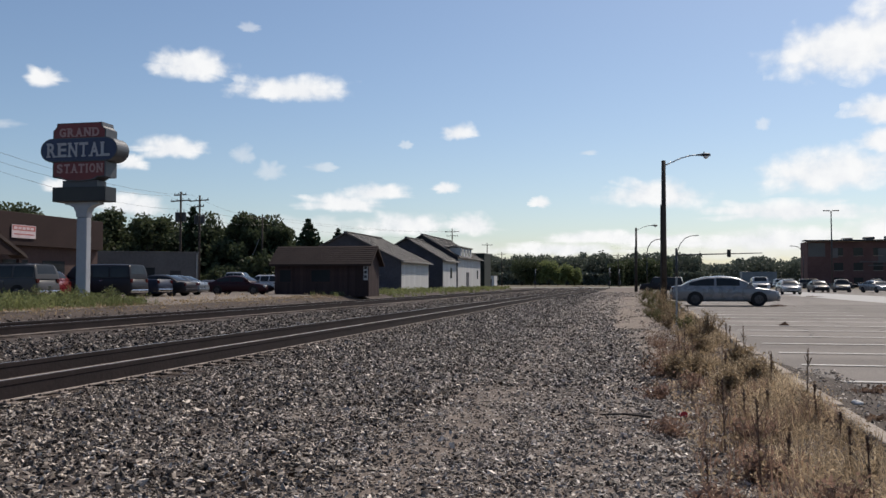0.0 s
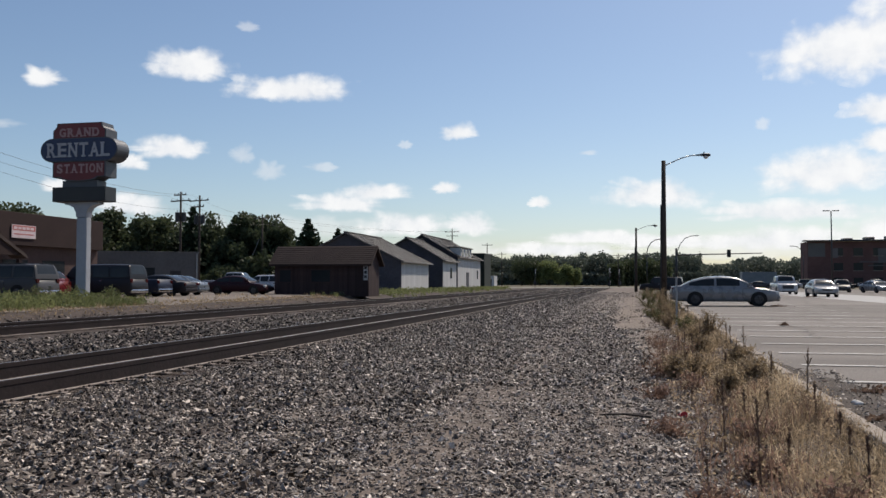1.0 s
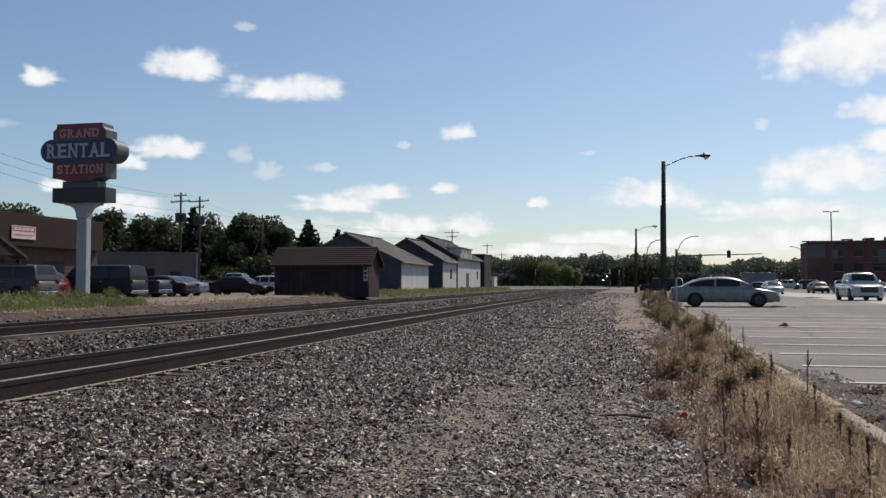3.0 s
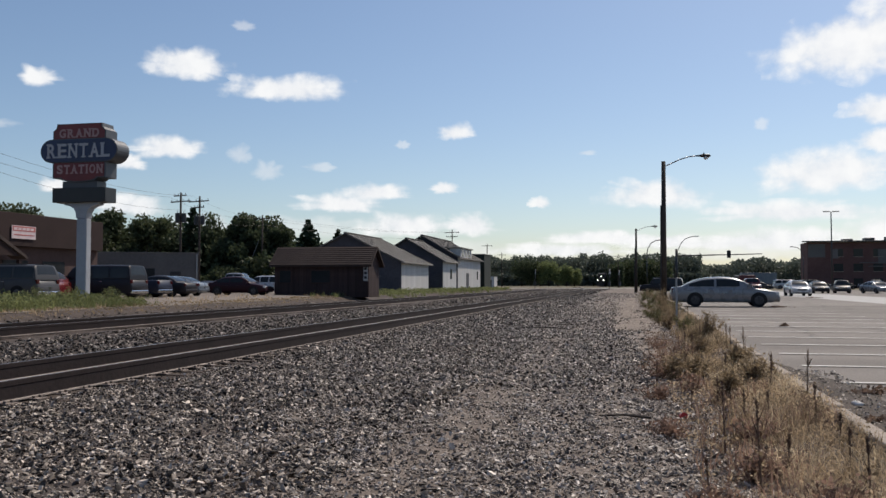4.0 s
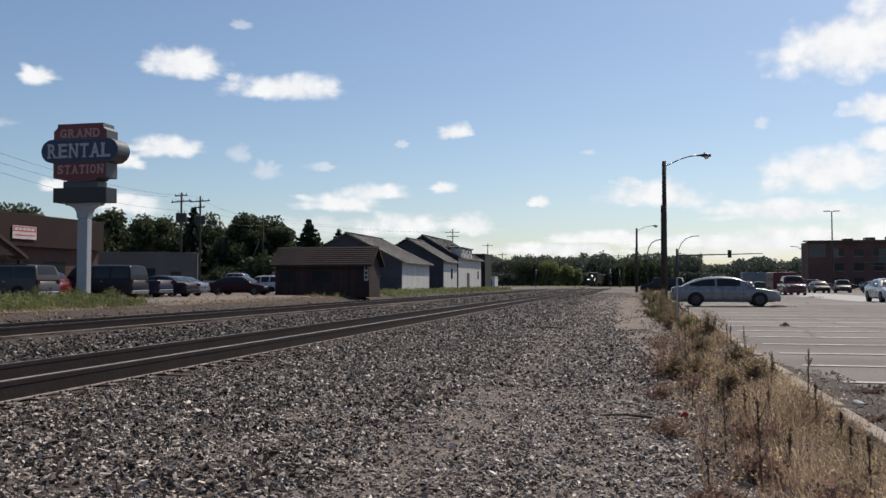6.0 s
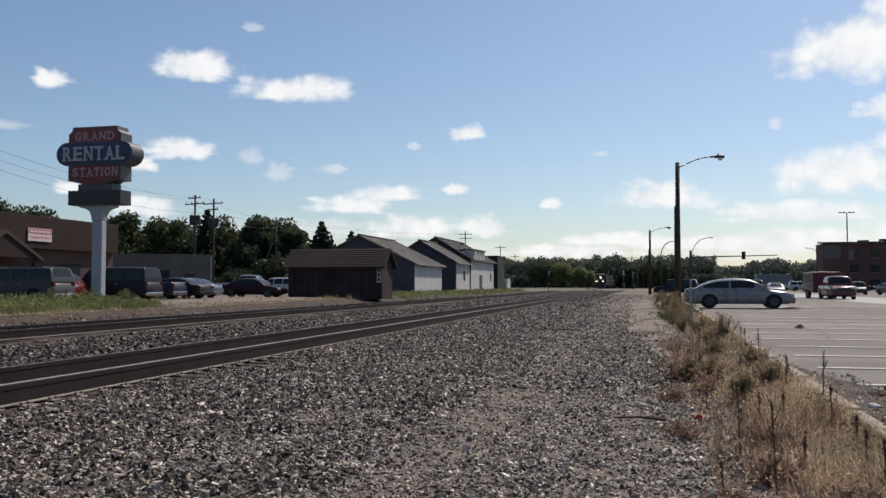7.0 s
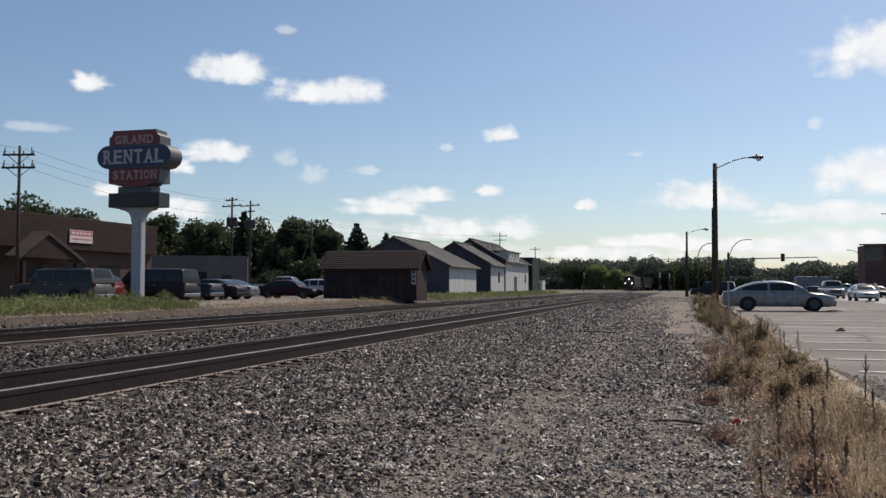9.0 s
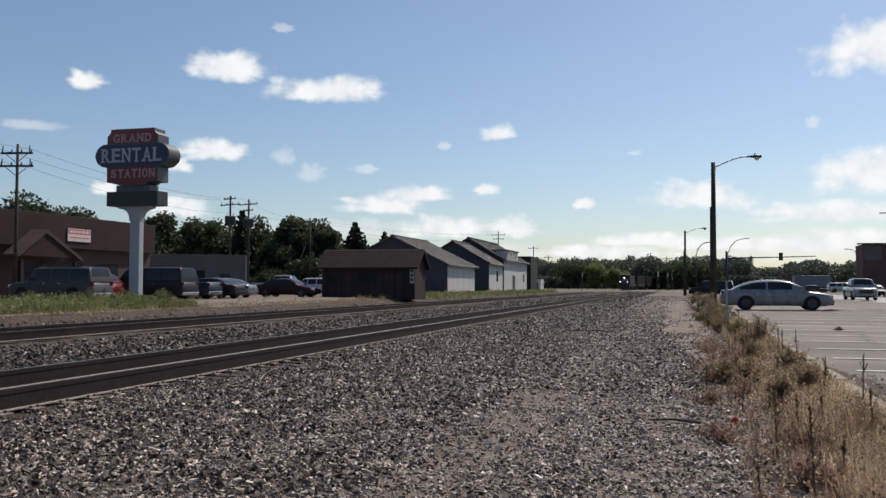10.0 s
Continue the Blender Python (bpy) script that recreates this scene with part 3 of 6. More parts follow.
crossing_signal(-21.5, 196.0, 100)
# ---------------- poles and lamps ----------------
def street_lamp(x, y, z, h, arm, label):
    b = thing("street_lamp", x, y, z, 0, label, "street lamp", "wooden street lamps")
    part("pole", tubem((0, 0, -0.3), (0.03, 0, h), 0.17, 0.12, 14), M_WOOD, b, smooth=True)
    pts = [(0.1, 0, h - 0.3), (0.5, 0, h - 0.12), (1.0, 0, h + 0.1), (1.5, 0, h + 0.24), (1.9, 0, h + 0.28)]
    part("arm", path_tube(bmesh.new(), [(p[0] * arm / 2.0, 0, p[2]) for p in pts], 0.035), M_STEEL, b, smooth=True)
    head = part("lamp_head", loft([[(arm + q, w * math.cos(a), h + 0.27 + up * max(math.sin(a), 0) + dn * min(math.sin(a), 0)) for a in np.linspace(0, 2 * math.pi, 12, endpoint=False)]
                                   for q, w, up, dn in ((-0.12, 0.04, 0.04, 0.04), (0.1, 0.10, 0.07, 0.05), (0.35, 0.17, 0.11, 0.10), (0.62, 0.18, 0.10, 0.12), (0.72, 0.10, 0.05, 0.06))]), M_DARK, b, smooth=True)
    lens = bmesh.new()
    bmesh.ops.create_uvsphere(lens, u_segments=12, v_segments=8, radius=0.14, matrix=Matrix.Translation((arm + 0.46, 0, h + 0.17)))
    part("lens", lens, M_LIGHTGLASS, head, smooth=True)
    part("photocell", tubem((arm + 0.35, 0, h + 0.36), (arm + 0.35, 0, h + 0.46), 0.04, 0.04, 8), M_DARK, head)
    part("conduit", tubem((-0.19, -0.03, 0.0), (-0.14, -0.03, h * 0.69), 0.04, 0.04, 8), M_DARK, b)
    part("arm_bracket", boxm(0.0, 0.16, -0.08, 0.08, h - 0.55, h - 0.2, bevel=0.02), M_STEEL, b)
    return b


street_lamp(1.82, 53.2, 0.4, 8.45, 2.0, "tall dark wooden pole with curved street lamp arm")
street_lamp(0.45, 115.3, 0.37, 8.3, 2.0, "far wooden pole with curved street lamp arm")


def utility_pole(x, y, z, h, arms, rz=0, transformer=0, label="tall wooden utility pole with crossarm", r=0.15, brace=False):
    b = thing("utility_pole", x, y, z, rz, label, "utility pole", "utility poles")
    part("pole", tubem((0, 0, -0.4), (0, 0, h), r, r * 0.68, 10), M_WOOD, b, smooth=True)
    for dz, w in arms:
        part("crossarm", boxm(-w / 2, w / 2, -0.15, -0.04, h - dz - 0.06, h - dz + 0.06, bevel=0.01), M_WOOD, b)
        for k in range(4):
            xx = (k - 1.5) * w / 3.3
            part("insulator", tubem((xx, -0.095, h - dz + 0.06), (xx, -0.095, h - dz + 0.24), 0.045, 0.03, 8), M_DARK, b)
        if brace:
            for s in (-1, 1):
                part("arm_brace", tubem((s * 0.05, -0.1, h - dz - 0.55), (s * w * 0.33, -0.1, h - dz - 0.06), 0.022, 0.022, 6), M_WOOD, b)
            for xx in (-w * 0.42, w * 0.42):
                part("fuse_cutout", tubem((xx, -0.18, h - dz - 0.02), (xx + 0.07, -0.26, h - dz + 0.42), 0.035, 0.03, 8), M_DARK, b)
    for k in range(transformer):
        s = (-1, 1, 0)[k % 3]
        yy = -0.42 if s == 0 else 0.0
        tank = part("transformer", tubem((s * 0.5, yy, h - 3.3), (s * 0.5, yy, h - 2.3), 0.27, 0.27, 14), M_DARK, b, smooth=False)
        part("bushing", tubem((s * 0.5, yy, h - 2.3), (s * 0.5, yy, h - 2.02), 0.05, 0.04, 8), M_STEEL, tank)
    return b


# ---------------- pylon sign ----------------
M_NAVY = mat("navy_panel", (0.010, 0.018, 0.06), (0.018, 0.03, 0.09), 2, 0.4, 0, 0.0)
M_REDP = mat("red_panel", (0.13, 0.016, 0.018), (0.19, 0.028, 0.028), 2, 0.45, 0, 0.0)
M_SIGNGREY = mat("sign_side_grey", (0.06, 0.065, 0.075), (0.09, 0.095, 0.105), 2, 0.5, 0.1, 0.05)
M_POLEWHITE = mat("painted_sign_pole", (0.32, 0.33, 0.36), (0.42, 0.43, 0.46), 3, 0.5, 0, 0.05)
M_LETTER = mat("pale_sign_letters", (0.34, 0.33, 0.35), (0.44, 0.43, 0.45), 3, 0.5, 0, 0.0)
M_PINK = mat("pink_sign_letters", (0.34, 0.20, 0.19), (0.42, 0.26, 0.25), 3, 0.5, 0, 0.0)
M_SCREEN = mat("dark_message_screen", (0.010, 0.009, 0.010), (0.02, 0.018, 0.019), 3, 0.4, 0, 0.0)


SERIFS = {"R": ((0.14, 0), (0.88, 0), (0.14, 1)), "A": ((0.08, 0), (0.92, 0)), "N": ((0.12, 0), (0.12, 1), (0.88, 1)), "D": ((0.12, 0), (0.12, 1)), "E": ((0.14, 0), (0.14, 1)),
          "T": ((0.5, 0),), "L": ((0.16, 0), (0.16, 1)), "I": ((0.5, 0), (0.5, 1))}


def words(text, size, width, x, y, z, material, parent):
    """Raised slab-serif letters: each one set in its own cell, with bars across the ends of its stems."""
    share = [0.5 if c == "I" else 1.0 for c in text]
    unit = width / sum(share)
    tall = size * 0.72
    at_x = x - width / 2
    for c, sh in zip(text, share):
        cu = bpy.data.curves.new("letter", "FONT")
        cu.body, cu.size, cu.extrude, cu.offset = c, size, 0.012, 0.020
        tmp = new("letter_tmp", cu)
        me = bpy.data.meshes.new_from_object(tmp.evaluated_get(bpy.context.evaluated_depsgraph_get()))
        bpy.data.objects.remove(tmp)
        xs, ys = [v.co.x for v in me.vertices], [v.co.y for v in me.vertices]
        w = unit * sh * 0.80 if c != "I" else unit * 0.20
        cx = at_x + unit * sh / 2
        me.transform(Matrix.Translation((cx, y, z)) @ Matrix.Rotation(radians(90), 4, "X") @ Matrix.Diagonal((w / (max(xs) - min(xs)), tall / (max(ys) - min(ys)), 1, 1))
                     @ Matrix.Translation((-(max(xs) + min(xs)) / 2, -(max(ys) + min(ys)) / 2, 0)))
        bm = bmesh.new()
        bm.from_mesh(me)
        bar = unit * 0.19
        for u, v in SERIFS.get(c, ()):
            px, pz = cx + (u - 0.5) * w, z + (v - 0.5) * tall
            box(bm, px - bar, px + bar, y - 0.0125, y + 0.0125, pz - (0.0 if v == 0 else tall * 0.11), pz + (tall * 0.11 if v == 0 else 0.0))
        part("letter", bm, material, parent)
        at_x += unit * sh


def pylon_sign(x, y, z):
    b = thing("pylon_sign", x, y, z, 0, "tall rental station sign in navy and red on a pale pole", "sign")
    w, d = 1.38, 0.44
    part("pole", boxm(-0.26, 0.26, -0.2, 0.2, -0.3, 4.0, bevel=0.05), M_POLEWHITE, b)
    part("pole_flare", prismm([(-0.26, 4.002), (0.26, 4.002), (0.29, 4.25), (0.40, 4.45), (0.60, 4.56), (0.88, 4.62), (0.88, 4.72), (-0.88, 4.72), (-0.88, 4.62), (-0.60, 4.56), (-0.40, 4.45), (-0.29, 4.25)], "y", -0.22, 0.22), M_POLEWHITE, b)
    part("message_screen", boxm(-1.38, 1.38, -d, d, 4.722, 5.40, bevel=0.02), M_SCREEN, b, "dark blank message screen")
    part("neck", boxm(-0.9, 0.9, -0.36, 0.36, 5.402, 5.70), M_SIGNGREY, b)
    # lower red panel with a bowed lower edge
    low = [(-w, 6.56), (w, 6.56), (w, 5.85), (0.95, 5.85)] + [(0.95 * math.cos(a), 5.85 - 0.20 * math.sin(a)) for a in np.linspace(0.2, math.pi - 0.2, 9)] + [(-0.95, 5.85), (-w, 5.85)]
    p_low = part("lower_panel", prismm(low, "y", -d, d), M_SIGNGREY, b)
    part("panel_face", prismm([(u * 0.95, 6.555 + (v - 6.56) * 0.94) for u, v in low], "y", -d - 0.012, -d - 0.002), M_REDP, p_low, "red panel face")
    mid = [(1.40 + 0.60 * math.cos(a), 7.115 + 0.55 * math.sin(a)) for a in np.linspace(-math.pi / 2, math.pi / 2, 16)] + \
          [(-1.40 + 0.60 * math.cos(a), 7.115 + 0.55 * math.sin(a)) for a in np.linspace(math.pi / 2, 3 * math.pi / 2, 16)]
    p_mid = part("middle_panel", prismm(mid, "y", -d - 0.05, d + 0.05), M_SIGNGREY, b)
    part("panel_face", prismm([(u * 0.975, 7.115 + (v - 7.115) * 0.93) for u, v in mid], "y", -d - 0.062, -d - 0.052), M_NAVY, p_mid, "navy panel face")
    top = [(-w, 7.667), (w, 7.667), (w, 8.05), (1.30, 8.10), (1.20, 8.2), (1.17, 8.38), (-1.17, 8.38), (-1.20, 8.2), (-1.30, 8.10), (-w, 8.05)]
    p_top = part("upper_panel", prismm(top, "y", -d, d), M_SIGNGREY, b)
    part("panel_face", prismm([(u * 0.95, 7.68 + (v - 7.667) * 0.93) for u, v in top], "y", -d - 0.012, -d - 0.002), M_REDP, p_top, "red panel face")
    words("GRAND", 0.56, 2.15, 0, -d - 0.02, 7.93, M_PINK, p_top)
    words("RENTAL", 0.92, 3.35, 0, -d - 0.07, 7.115, M_LETTER, p_mid)
    words("STATION", 0.58, 2.45, 0.05, -d - 0.02, 6.25, M_PINK, p_low)
    return b


pylon_sign(-25.0, 36.0, 0.62)

UP = "tall wooden utility pole with a crossarm"
utility_pole(-48.3, 86.7, 0.62, 10.9, [(0.35, 1.9), (1.0, 3.0)], -20, 3, "tall wooden utility pole with crossarm and transformers")
utility_pole(-48.7, 91.7, 0.62, 11.0, [(0.6, 3.2), (1.3, 1.6)], -20, 2, "tall wooden utility pole with crossarm and transformer")
utility_pole(-47.9, 107.3, 0.62, 10.0, [(0.5, 2.6)], -10, 0, UP)
utility_pole(-38.5, 186.0, 0.45, 12.9, [(0.7, 3.2), (1.6, 2.6)], 0, 0, UP)
utility_pole(-34.3, 207.4, 0.4, 10.7, [(0.5, 2.6)], 0, 0, UP)
utility_pole(-38.2, 257.8, 0.35, 10.3, [(0.6, 2.6)], 0, 0, UP)
utility_pole(-4.0, 255.2, 0.35, 9.6, [(0.6, 3.0)], 0, 0, UP)
utility_pole(-38.1, 43.0, 0.62, 9.35, [(0.55, 1.95), (1.32, 2.05)], 12, 0, "near utility pole with two braced crossarms", 0.115, True)
guy = thing("guy_wire", -47.9, 107.3, 0.62, 0, "slanting steel guy wire beside a utility pole", "cable")
part("strand", tubem((-0.4, -0.2, 6.6), (-2.9, -0.6, 0.0), 0.035, 0.035, 6), M_STEEL, guy)


def wire(name, pts, sag, label):
    """Cables from pole to pole, each span with its own sag."""
    bm = bmesh.new()
    for a, b in zip(pts, pts[1:]):
        a, b = Vector(a), Vector(b)
        prev = None
        for i in range(13):
            t = i / 12
            p = a.lerp(b, t) - Vector((0, 0, sag * 4 * t * (1 - t)))
            if prev is not None:
                tube(bm, prev, p, 0.010, 0.010, 4)
            prev = p
    return tagged(part(name, bm, M_DARK), label, "cable")


for dx, dz in ((-1.5, 0.0), (1.5, 0.0), (0.3, -1.5)):
    wire("power_line", [(-31.0 + dx * 0.6, 5.0, 9.65 + dz * 0.6), (-38.1 + dx * 0.6, 43.0, 9.65 + dz * 0.6), (-48.3 + dx, 86.7, 11.1 + dz), (-47.9 + dx * 0.8, 107.3, 10.2 + dz * 0.6), (-38.5 + dx, 186.0, 12.8 + dz)], 0.7,
         "thin dark overhead power line between poles")


def mast_lamp(x, y, z, h):
    b = thing("lot_lamp", x, y, z, 0, "tall slim twin-headed parking lot lamp", "lamp post")
    part("pole", tubem((0, 0, 0), (0, 0, h), 0.14, 0.09, 10), M_DARK, b, smooth=True)
    for s in (-1, 1):
        part("lamp_head", boxm(s * 0.75 - 0.55, s * 0.75 + 0.55, -0.2, 0.2, h - 0.05, h + 0.1, bevel=0.03), M_DARK, b)
    part("pole_banner", boxm(0.12, 1.0, -0.03, 0.03, 5.5, 7.1, bevel=0.01), M_GREYWALL, b, "pale banner hung on the pole")
    part("base", tubem((0, 0, -0.1), (0, 0, 0.7), 0.3, 0.3, 14), M_CONC, b)
    return b


mast_lamp(33.6, 160.8, 0.36, 13.6)


def signal_mast(x, y, z):
    b = thing("traffic_signal", x, y, z, 0, "traffic signal mast with long arm and curved lamp", "traffic signal")
    part("mast", tubem((0, 0, 0), (0, 0, 6.9), 0.24, 0.17, 12), M_DARK, b, smooth=True)
    part("mast_arm", tubem((0, 0, 5.75), (13.5, 0, 6.0), 0.12, 0.07, 8), M_DARK, b, smooth=True)
    part("lamp_arm", path_tube(bmesh.new(), [(0.1, 0, 5.6), (0.25, 0, 6.6), (0.7, 0, 7.7), (1.4, 0, 8.5), (2.2, 0, 8.85), (2.9, 0, 8.95)], 0.06), M_DARK, b, smooth=True)
    part("lamp_head", boxm(2.8, 3.6, -0.15, 0.15, 8.88, 9.02, bevel=0.03), M_STEEL, b)
    for xx in (8.3,):
        s = part("signal_head", boxm(xx - 0.3, xx + 0.3, -0.32, -0.08, 5.35, 6.6, bevel=0.04), M_DARK, b)
        for k in range(3):
            part("signal_lens", tubem((xx, -0.33, 5.6 + 0.38 * k), (xx, -0.36, 5.6 + 0.38 * k), 0.13, 0.13, 12), M_BLACK, s)
    part("cabinet", boxm(-0.9, -0.4, 0.2, 0.7, 0, 1.5, bevel=0.03), M_STEEL, b)
    return b


signal_mast(7.1, 148.9, 0.37)


def arch_lamp(x, y, z, h, rz=0):
    b = thing("arch_lamp", x, y, z, rz, "slim grey street lamp with curved arm", "street lamp", "arched street lamps")
    pts = [(0, 0, 0), (0, 0, h - 2.4), (0.2, 0, h - 1.4), (0.7, 0, h - 0.6), (1.4, 0, h - 0.15), (2.3, 0, h)]
    part("pole", path_tube(bmesh.new(), pts, 0.075), M_DARK, b, smooth=True)
    part("lamp_head", boxm(2.2, 3.0, -0.14, 0.14, h - 0.1, h + 0.08, bevel=0.03), M_DARK, b)
    return b


arch_lamp(2.4, 152.0, 0.37, 8.6)
arch_lamp(40.0, 222.0, 0.35, 10.0, 180)
# ---------------- vehicles ----------------
CARS = {
    # length, width, belt height, roof height, hood profile (x from the nose as a share, z), cabin (share of length: base front, roof front, roof rear, base rear)
    "sedan": dict(L=4.95, W=1.82, belt=0.93, roof=1.44, low=[(0, .58), (.008, .66), (.03, .74), (.12, .83), (.27, .93), (.5, .95), (.78, .97), (.92, .99), (.985, .94), (1, .70)], cab=(.24, .46, .62, .90), r=.33, arch=.85),
    "suv": dict(L=5.3, W=1.98, belt=1.16, roof=1.88, low=[(0, .65), (.02, .95), (.1, 1.05), (.25, 1.12), (.5, 1.16), (.8, 1.18), (.97, 1.18), (1, .8)], cab=(.24, .34, .94, .985), r=.38),
    "van": dict(L=5.2, W=2.0, belt=1.18, roof=1.98, low=[(0, .6), (.02, .85), (.1, 1.0), (.2, 1.12), (.5, 1.2), (.8, 1.2), (.98, 1.2), (1, .8)], cab=(.17, .30, .95, .985), r=.36),
    "pickup": dict(L=5.7, W=1.98, belt=1.15, roof=1.86, low=[(0, .65), (.02, .98), (.1, 1.08), (.27, 1.14), (.5, 1.16), (.6, 1.16), (.61, 1.14), (.98, 1.14), (1, .75)], cab=(.25, .34, .58, .61), r=.40),
    "hatch": dict(L=4.3, W=1.78, belt=1.0, roof=1.58, low=[(0, .55), (.03, .75), (.12, .88), (.26, .98), (.5, 1.0), (.8, 1.02), (.97, 1.02), (1, .75)], cab=(.22, .36, .84, .97), r=.32),
}


def arch_ring(xc, r, y0, y1, seg=18):
    """A solid black half disc: the shade of the wheel well put into its colour."""
    return prismm([(xc + r * math.cos(a), r * 0.86 + r * math.sin(a)) for a in np.linspace(-0.35, math.pi + 0.35, seg)], "y", y0, y1)


def car(kind, body_mat, x, y, z, rz, label, category="car", group="", lights_on=False):
    c = CARS[kind]
    L, W, belt, roof, r = c["L"], c["W"], c["belt"], c["roof"], c["r"]
    b = thing({"pickup": "pickup_truck", "hatch": "hatchback", "long_sedan": "sedan"}.get(kind, kind), x, y, z, rz, label, category, group)

    def sx(u):
        return L / 2 - u * L
    us = sorted({u for u, _ in c["low"]} | {.05, .08, .2, .35, .65, .72, .88, .95})
    rings = []
    for u in us:
        zt = lerp(u, c["low"])
        taper = 1 - 0.16 * max(0, (0.10 - u) / 0.10) ** 2 - 0.12 * max(0, (u - 0.92) / 0.08) ** 2
        w = W / 2 * taper
        zb = 0.22 + 0.1 * max(0, (0.06 - u) / 0.06) + 0.1 * max(0, (u - 0.95) / 0.05)
        zm = zb + (zt - zb) * 0.55
        half = [(w * 0.90, zb), (w * 0.99, zb + 0.14), (w, zm), (w * 0.985, zt - 0.10), (w * 0.95, zt - 0.03), (w * 0.86, zt)]
        rings.append([(sx(u), -yy, zz) for yy, zz in half] + [(sx(u), yy, zz) for yy, zz in half[::-1]])
    body = part("body", loft(rings), body_mat, b, smooth=True)
    # cabin: an arched roof line over a waist that narrows upwards
    b0, r0, r1, b1 = c["cab"]
    zb = belt - 0.05
    wb, wr = W / 2 * 0.945, W / 2 * (0.72 if kind in ("sedan", "hatch", "long_sedan") else 0.82)
    pw = c.get("arch", 0.8)

    def arch(u):
        if u < r0:
            return math.sin(math.pi / 2 * max(0.0, (u - b0) / (r0 - b0))) ** pw
        if u > r1:
            return math.sin(math.pi / 2 * max(0.0, (b1 - u) / (b1 - r1))) ** pw
        q = (u - (r0 + r1) / 2) / ((r1 - r0) / 2)
        return 1.0 + 0.035 * (1 - q * q)

    def flank(u, v, side, out=0.0):
        w = wb + (wr - wb) * max(v, 0.0) ** 1.35 + 0.015 * math.sin(math.pi * min(v, 1.0))
        return (sx(u), side * (w + out), zb + (roof - zb - 0.02) * v)
    us = [b0 + (r0 - b0) * q for q in (0, .12, .3, .5, .7, .87, 1)] + [r0 + (r1 - r0) * q for q in (.25, .5, .75)] + [r1 + (b1 - r1) * q for q in (0, .13, .3, .5, .7, .88, 1)]
    rr = []
    for u in us:
        a = max(arch(u), 0.004)
        half = [flank(u, a * q, -1) for q in (0, .3, .6, .86)]
        x_, y_, z_ = flank(u, a, -1)
        half += [(x_, y_ * 0.97 + 0.02, zb + (roof - zb - 0.02) * a * 0.965), (x_, y_ * 0.80, zb + (roof - zb - 0.02) * a), (x_, y_ * 0.4, zb + (roof - zb) * a + 0.006)]
        rr.append(half + [(p[0], -p[1], p[2]) for p in half[::-1]])
    part("cabin", loft(rr, close=False), body_mat, b, smooth=True)
    panes = {"sedan": ((.20, .51), (.54, .84)), "long_sedan": ((.20, .50), (.53, .86)), "hatch": ((.20, .46), (.49, .72), (.75, .92)), "suv": ((.13, .36), (.39, .64), (.67, .96)), "van": ((.20, .40), (.43, .67), (.70, .96)), "pickup": ((.24, .58), (.62, .92))}[kind]
    for side in (-1, 1):
        for u0, u1 in panes:
            bm = bmesh.new()
            cols = []
            for q in np.linspace(0, 1, 7):
                u = b0 + (b1 - b0) * (u0 + (u1 - u0) * q)
                lo_, hi = (0.20, max(arch(u) * 0.82, 0.21)) if kind in ("sedan", "long_sedan") else (0.13, max(arch(u) * 0.86, 0.14))
                cols.append([bm.verts.new(flank(u, lo_ + (hi - lo_) * t, side, 0.010)) for t in (0, .5, 1)])
            for ca, cb in zip(cols, cols[1:]):
                for k in range(2):
                    bm.faces.new((ca[k], cb[k], cb[k + 1], ca[k + 1]))
            part("side_window", bm, M_GLASS, b, smooth=True)
    for nm, ua, ub in (("windscreen", b0 + 0.14 * (r0 - b0), b0 + 0.90 * (r0 - b0)), ("rear_window", b1 - 0.16 * (b1 - r1), b1 - 0.90 * (b1 - r1))):
        bm = bmesh.new()
        grid = []
        for q in np.linspace(0, 1, 6):
            u = ua + (ub - ua) * q
            a = arch(u)
            x_, y_, z_ = flank(u, a, 1)
            grid.append([bm.verts.new((x_, y_ * 0.80 * t, zb + (roof - zb - 0.02) * a + 0.012 + 0.022 * (1 - t * t))) for t in (-1, -.5, 0, .5, 1)])
        for ca, cb in zip(grid, grid[1:]):
            for k in range(4):
                bm.faces.new((ca[k], cb[k], cb[k + 1], ca[k + 1]))
        part(nm, bm, M_GLASS, b, smooth=True)
    for uw in (0.19, 0.775 if kind == "long_sedan" else 0.79):
        for side in (-1, 1):
            ye = side * W / 2
            # black disc just proud of the body, painted dark for the well's shade
            part("wheel_arch", arch_ring(sx(uw), r * 1.16, ye - side * 0.20, ye + side * 0.004), M_BLACK, b)
            wh = part("wheel", tubem((sx(uw), ye - side * 0.21, r), (sx(uw), ye + side * 0.012, r), r, r, 22), M_BLACK, b)
            bm = tubem((sx(uw), ye + side * 0.012, r), (sx(uw), ye + side * 0.024, r), r * 0.64, r * 0.58, 18)
            for q in range(5):
                a = q * 2 * math.pi / 5 + 0.3
                tube(bm, (sx(uw), ye + side * 0.026, r), (sx(uw) + r * 0.6 * math.cos(a), ye + side * 0.026, r + r * 0.6 * math.sin(a)), r * 0.10, r * 0.07, 6)
            part("rim", bm, M_RIM, wh)
    for side in (-1, 1):
        zl = lerp(.03, c["low"]) - 0.08
        hl = part("headlight", boxm(L / 2 - 0.20, L / 2 - 0.02, side * W * 0.36 - 0.17, side * W * 0.36 + 0.17, zl - 0.08, zl + 0.07, bevel=0.03), glow("lit_headlight", (1.0, 0.97, 0.9), 3.0) if lights_on else M_LIGHTGLASS, b)
        zt = lerp(.96, c["low"]) - 0.16
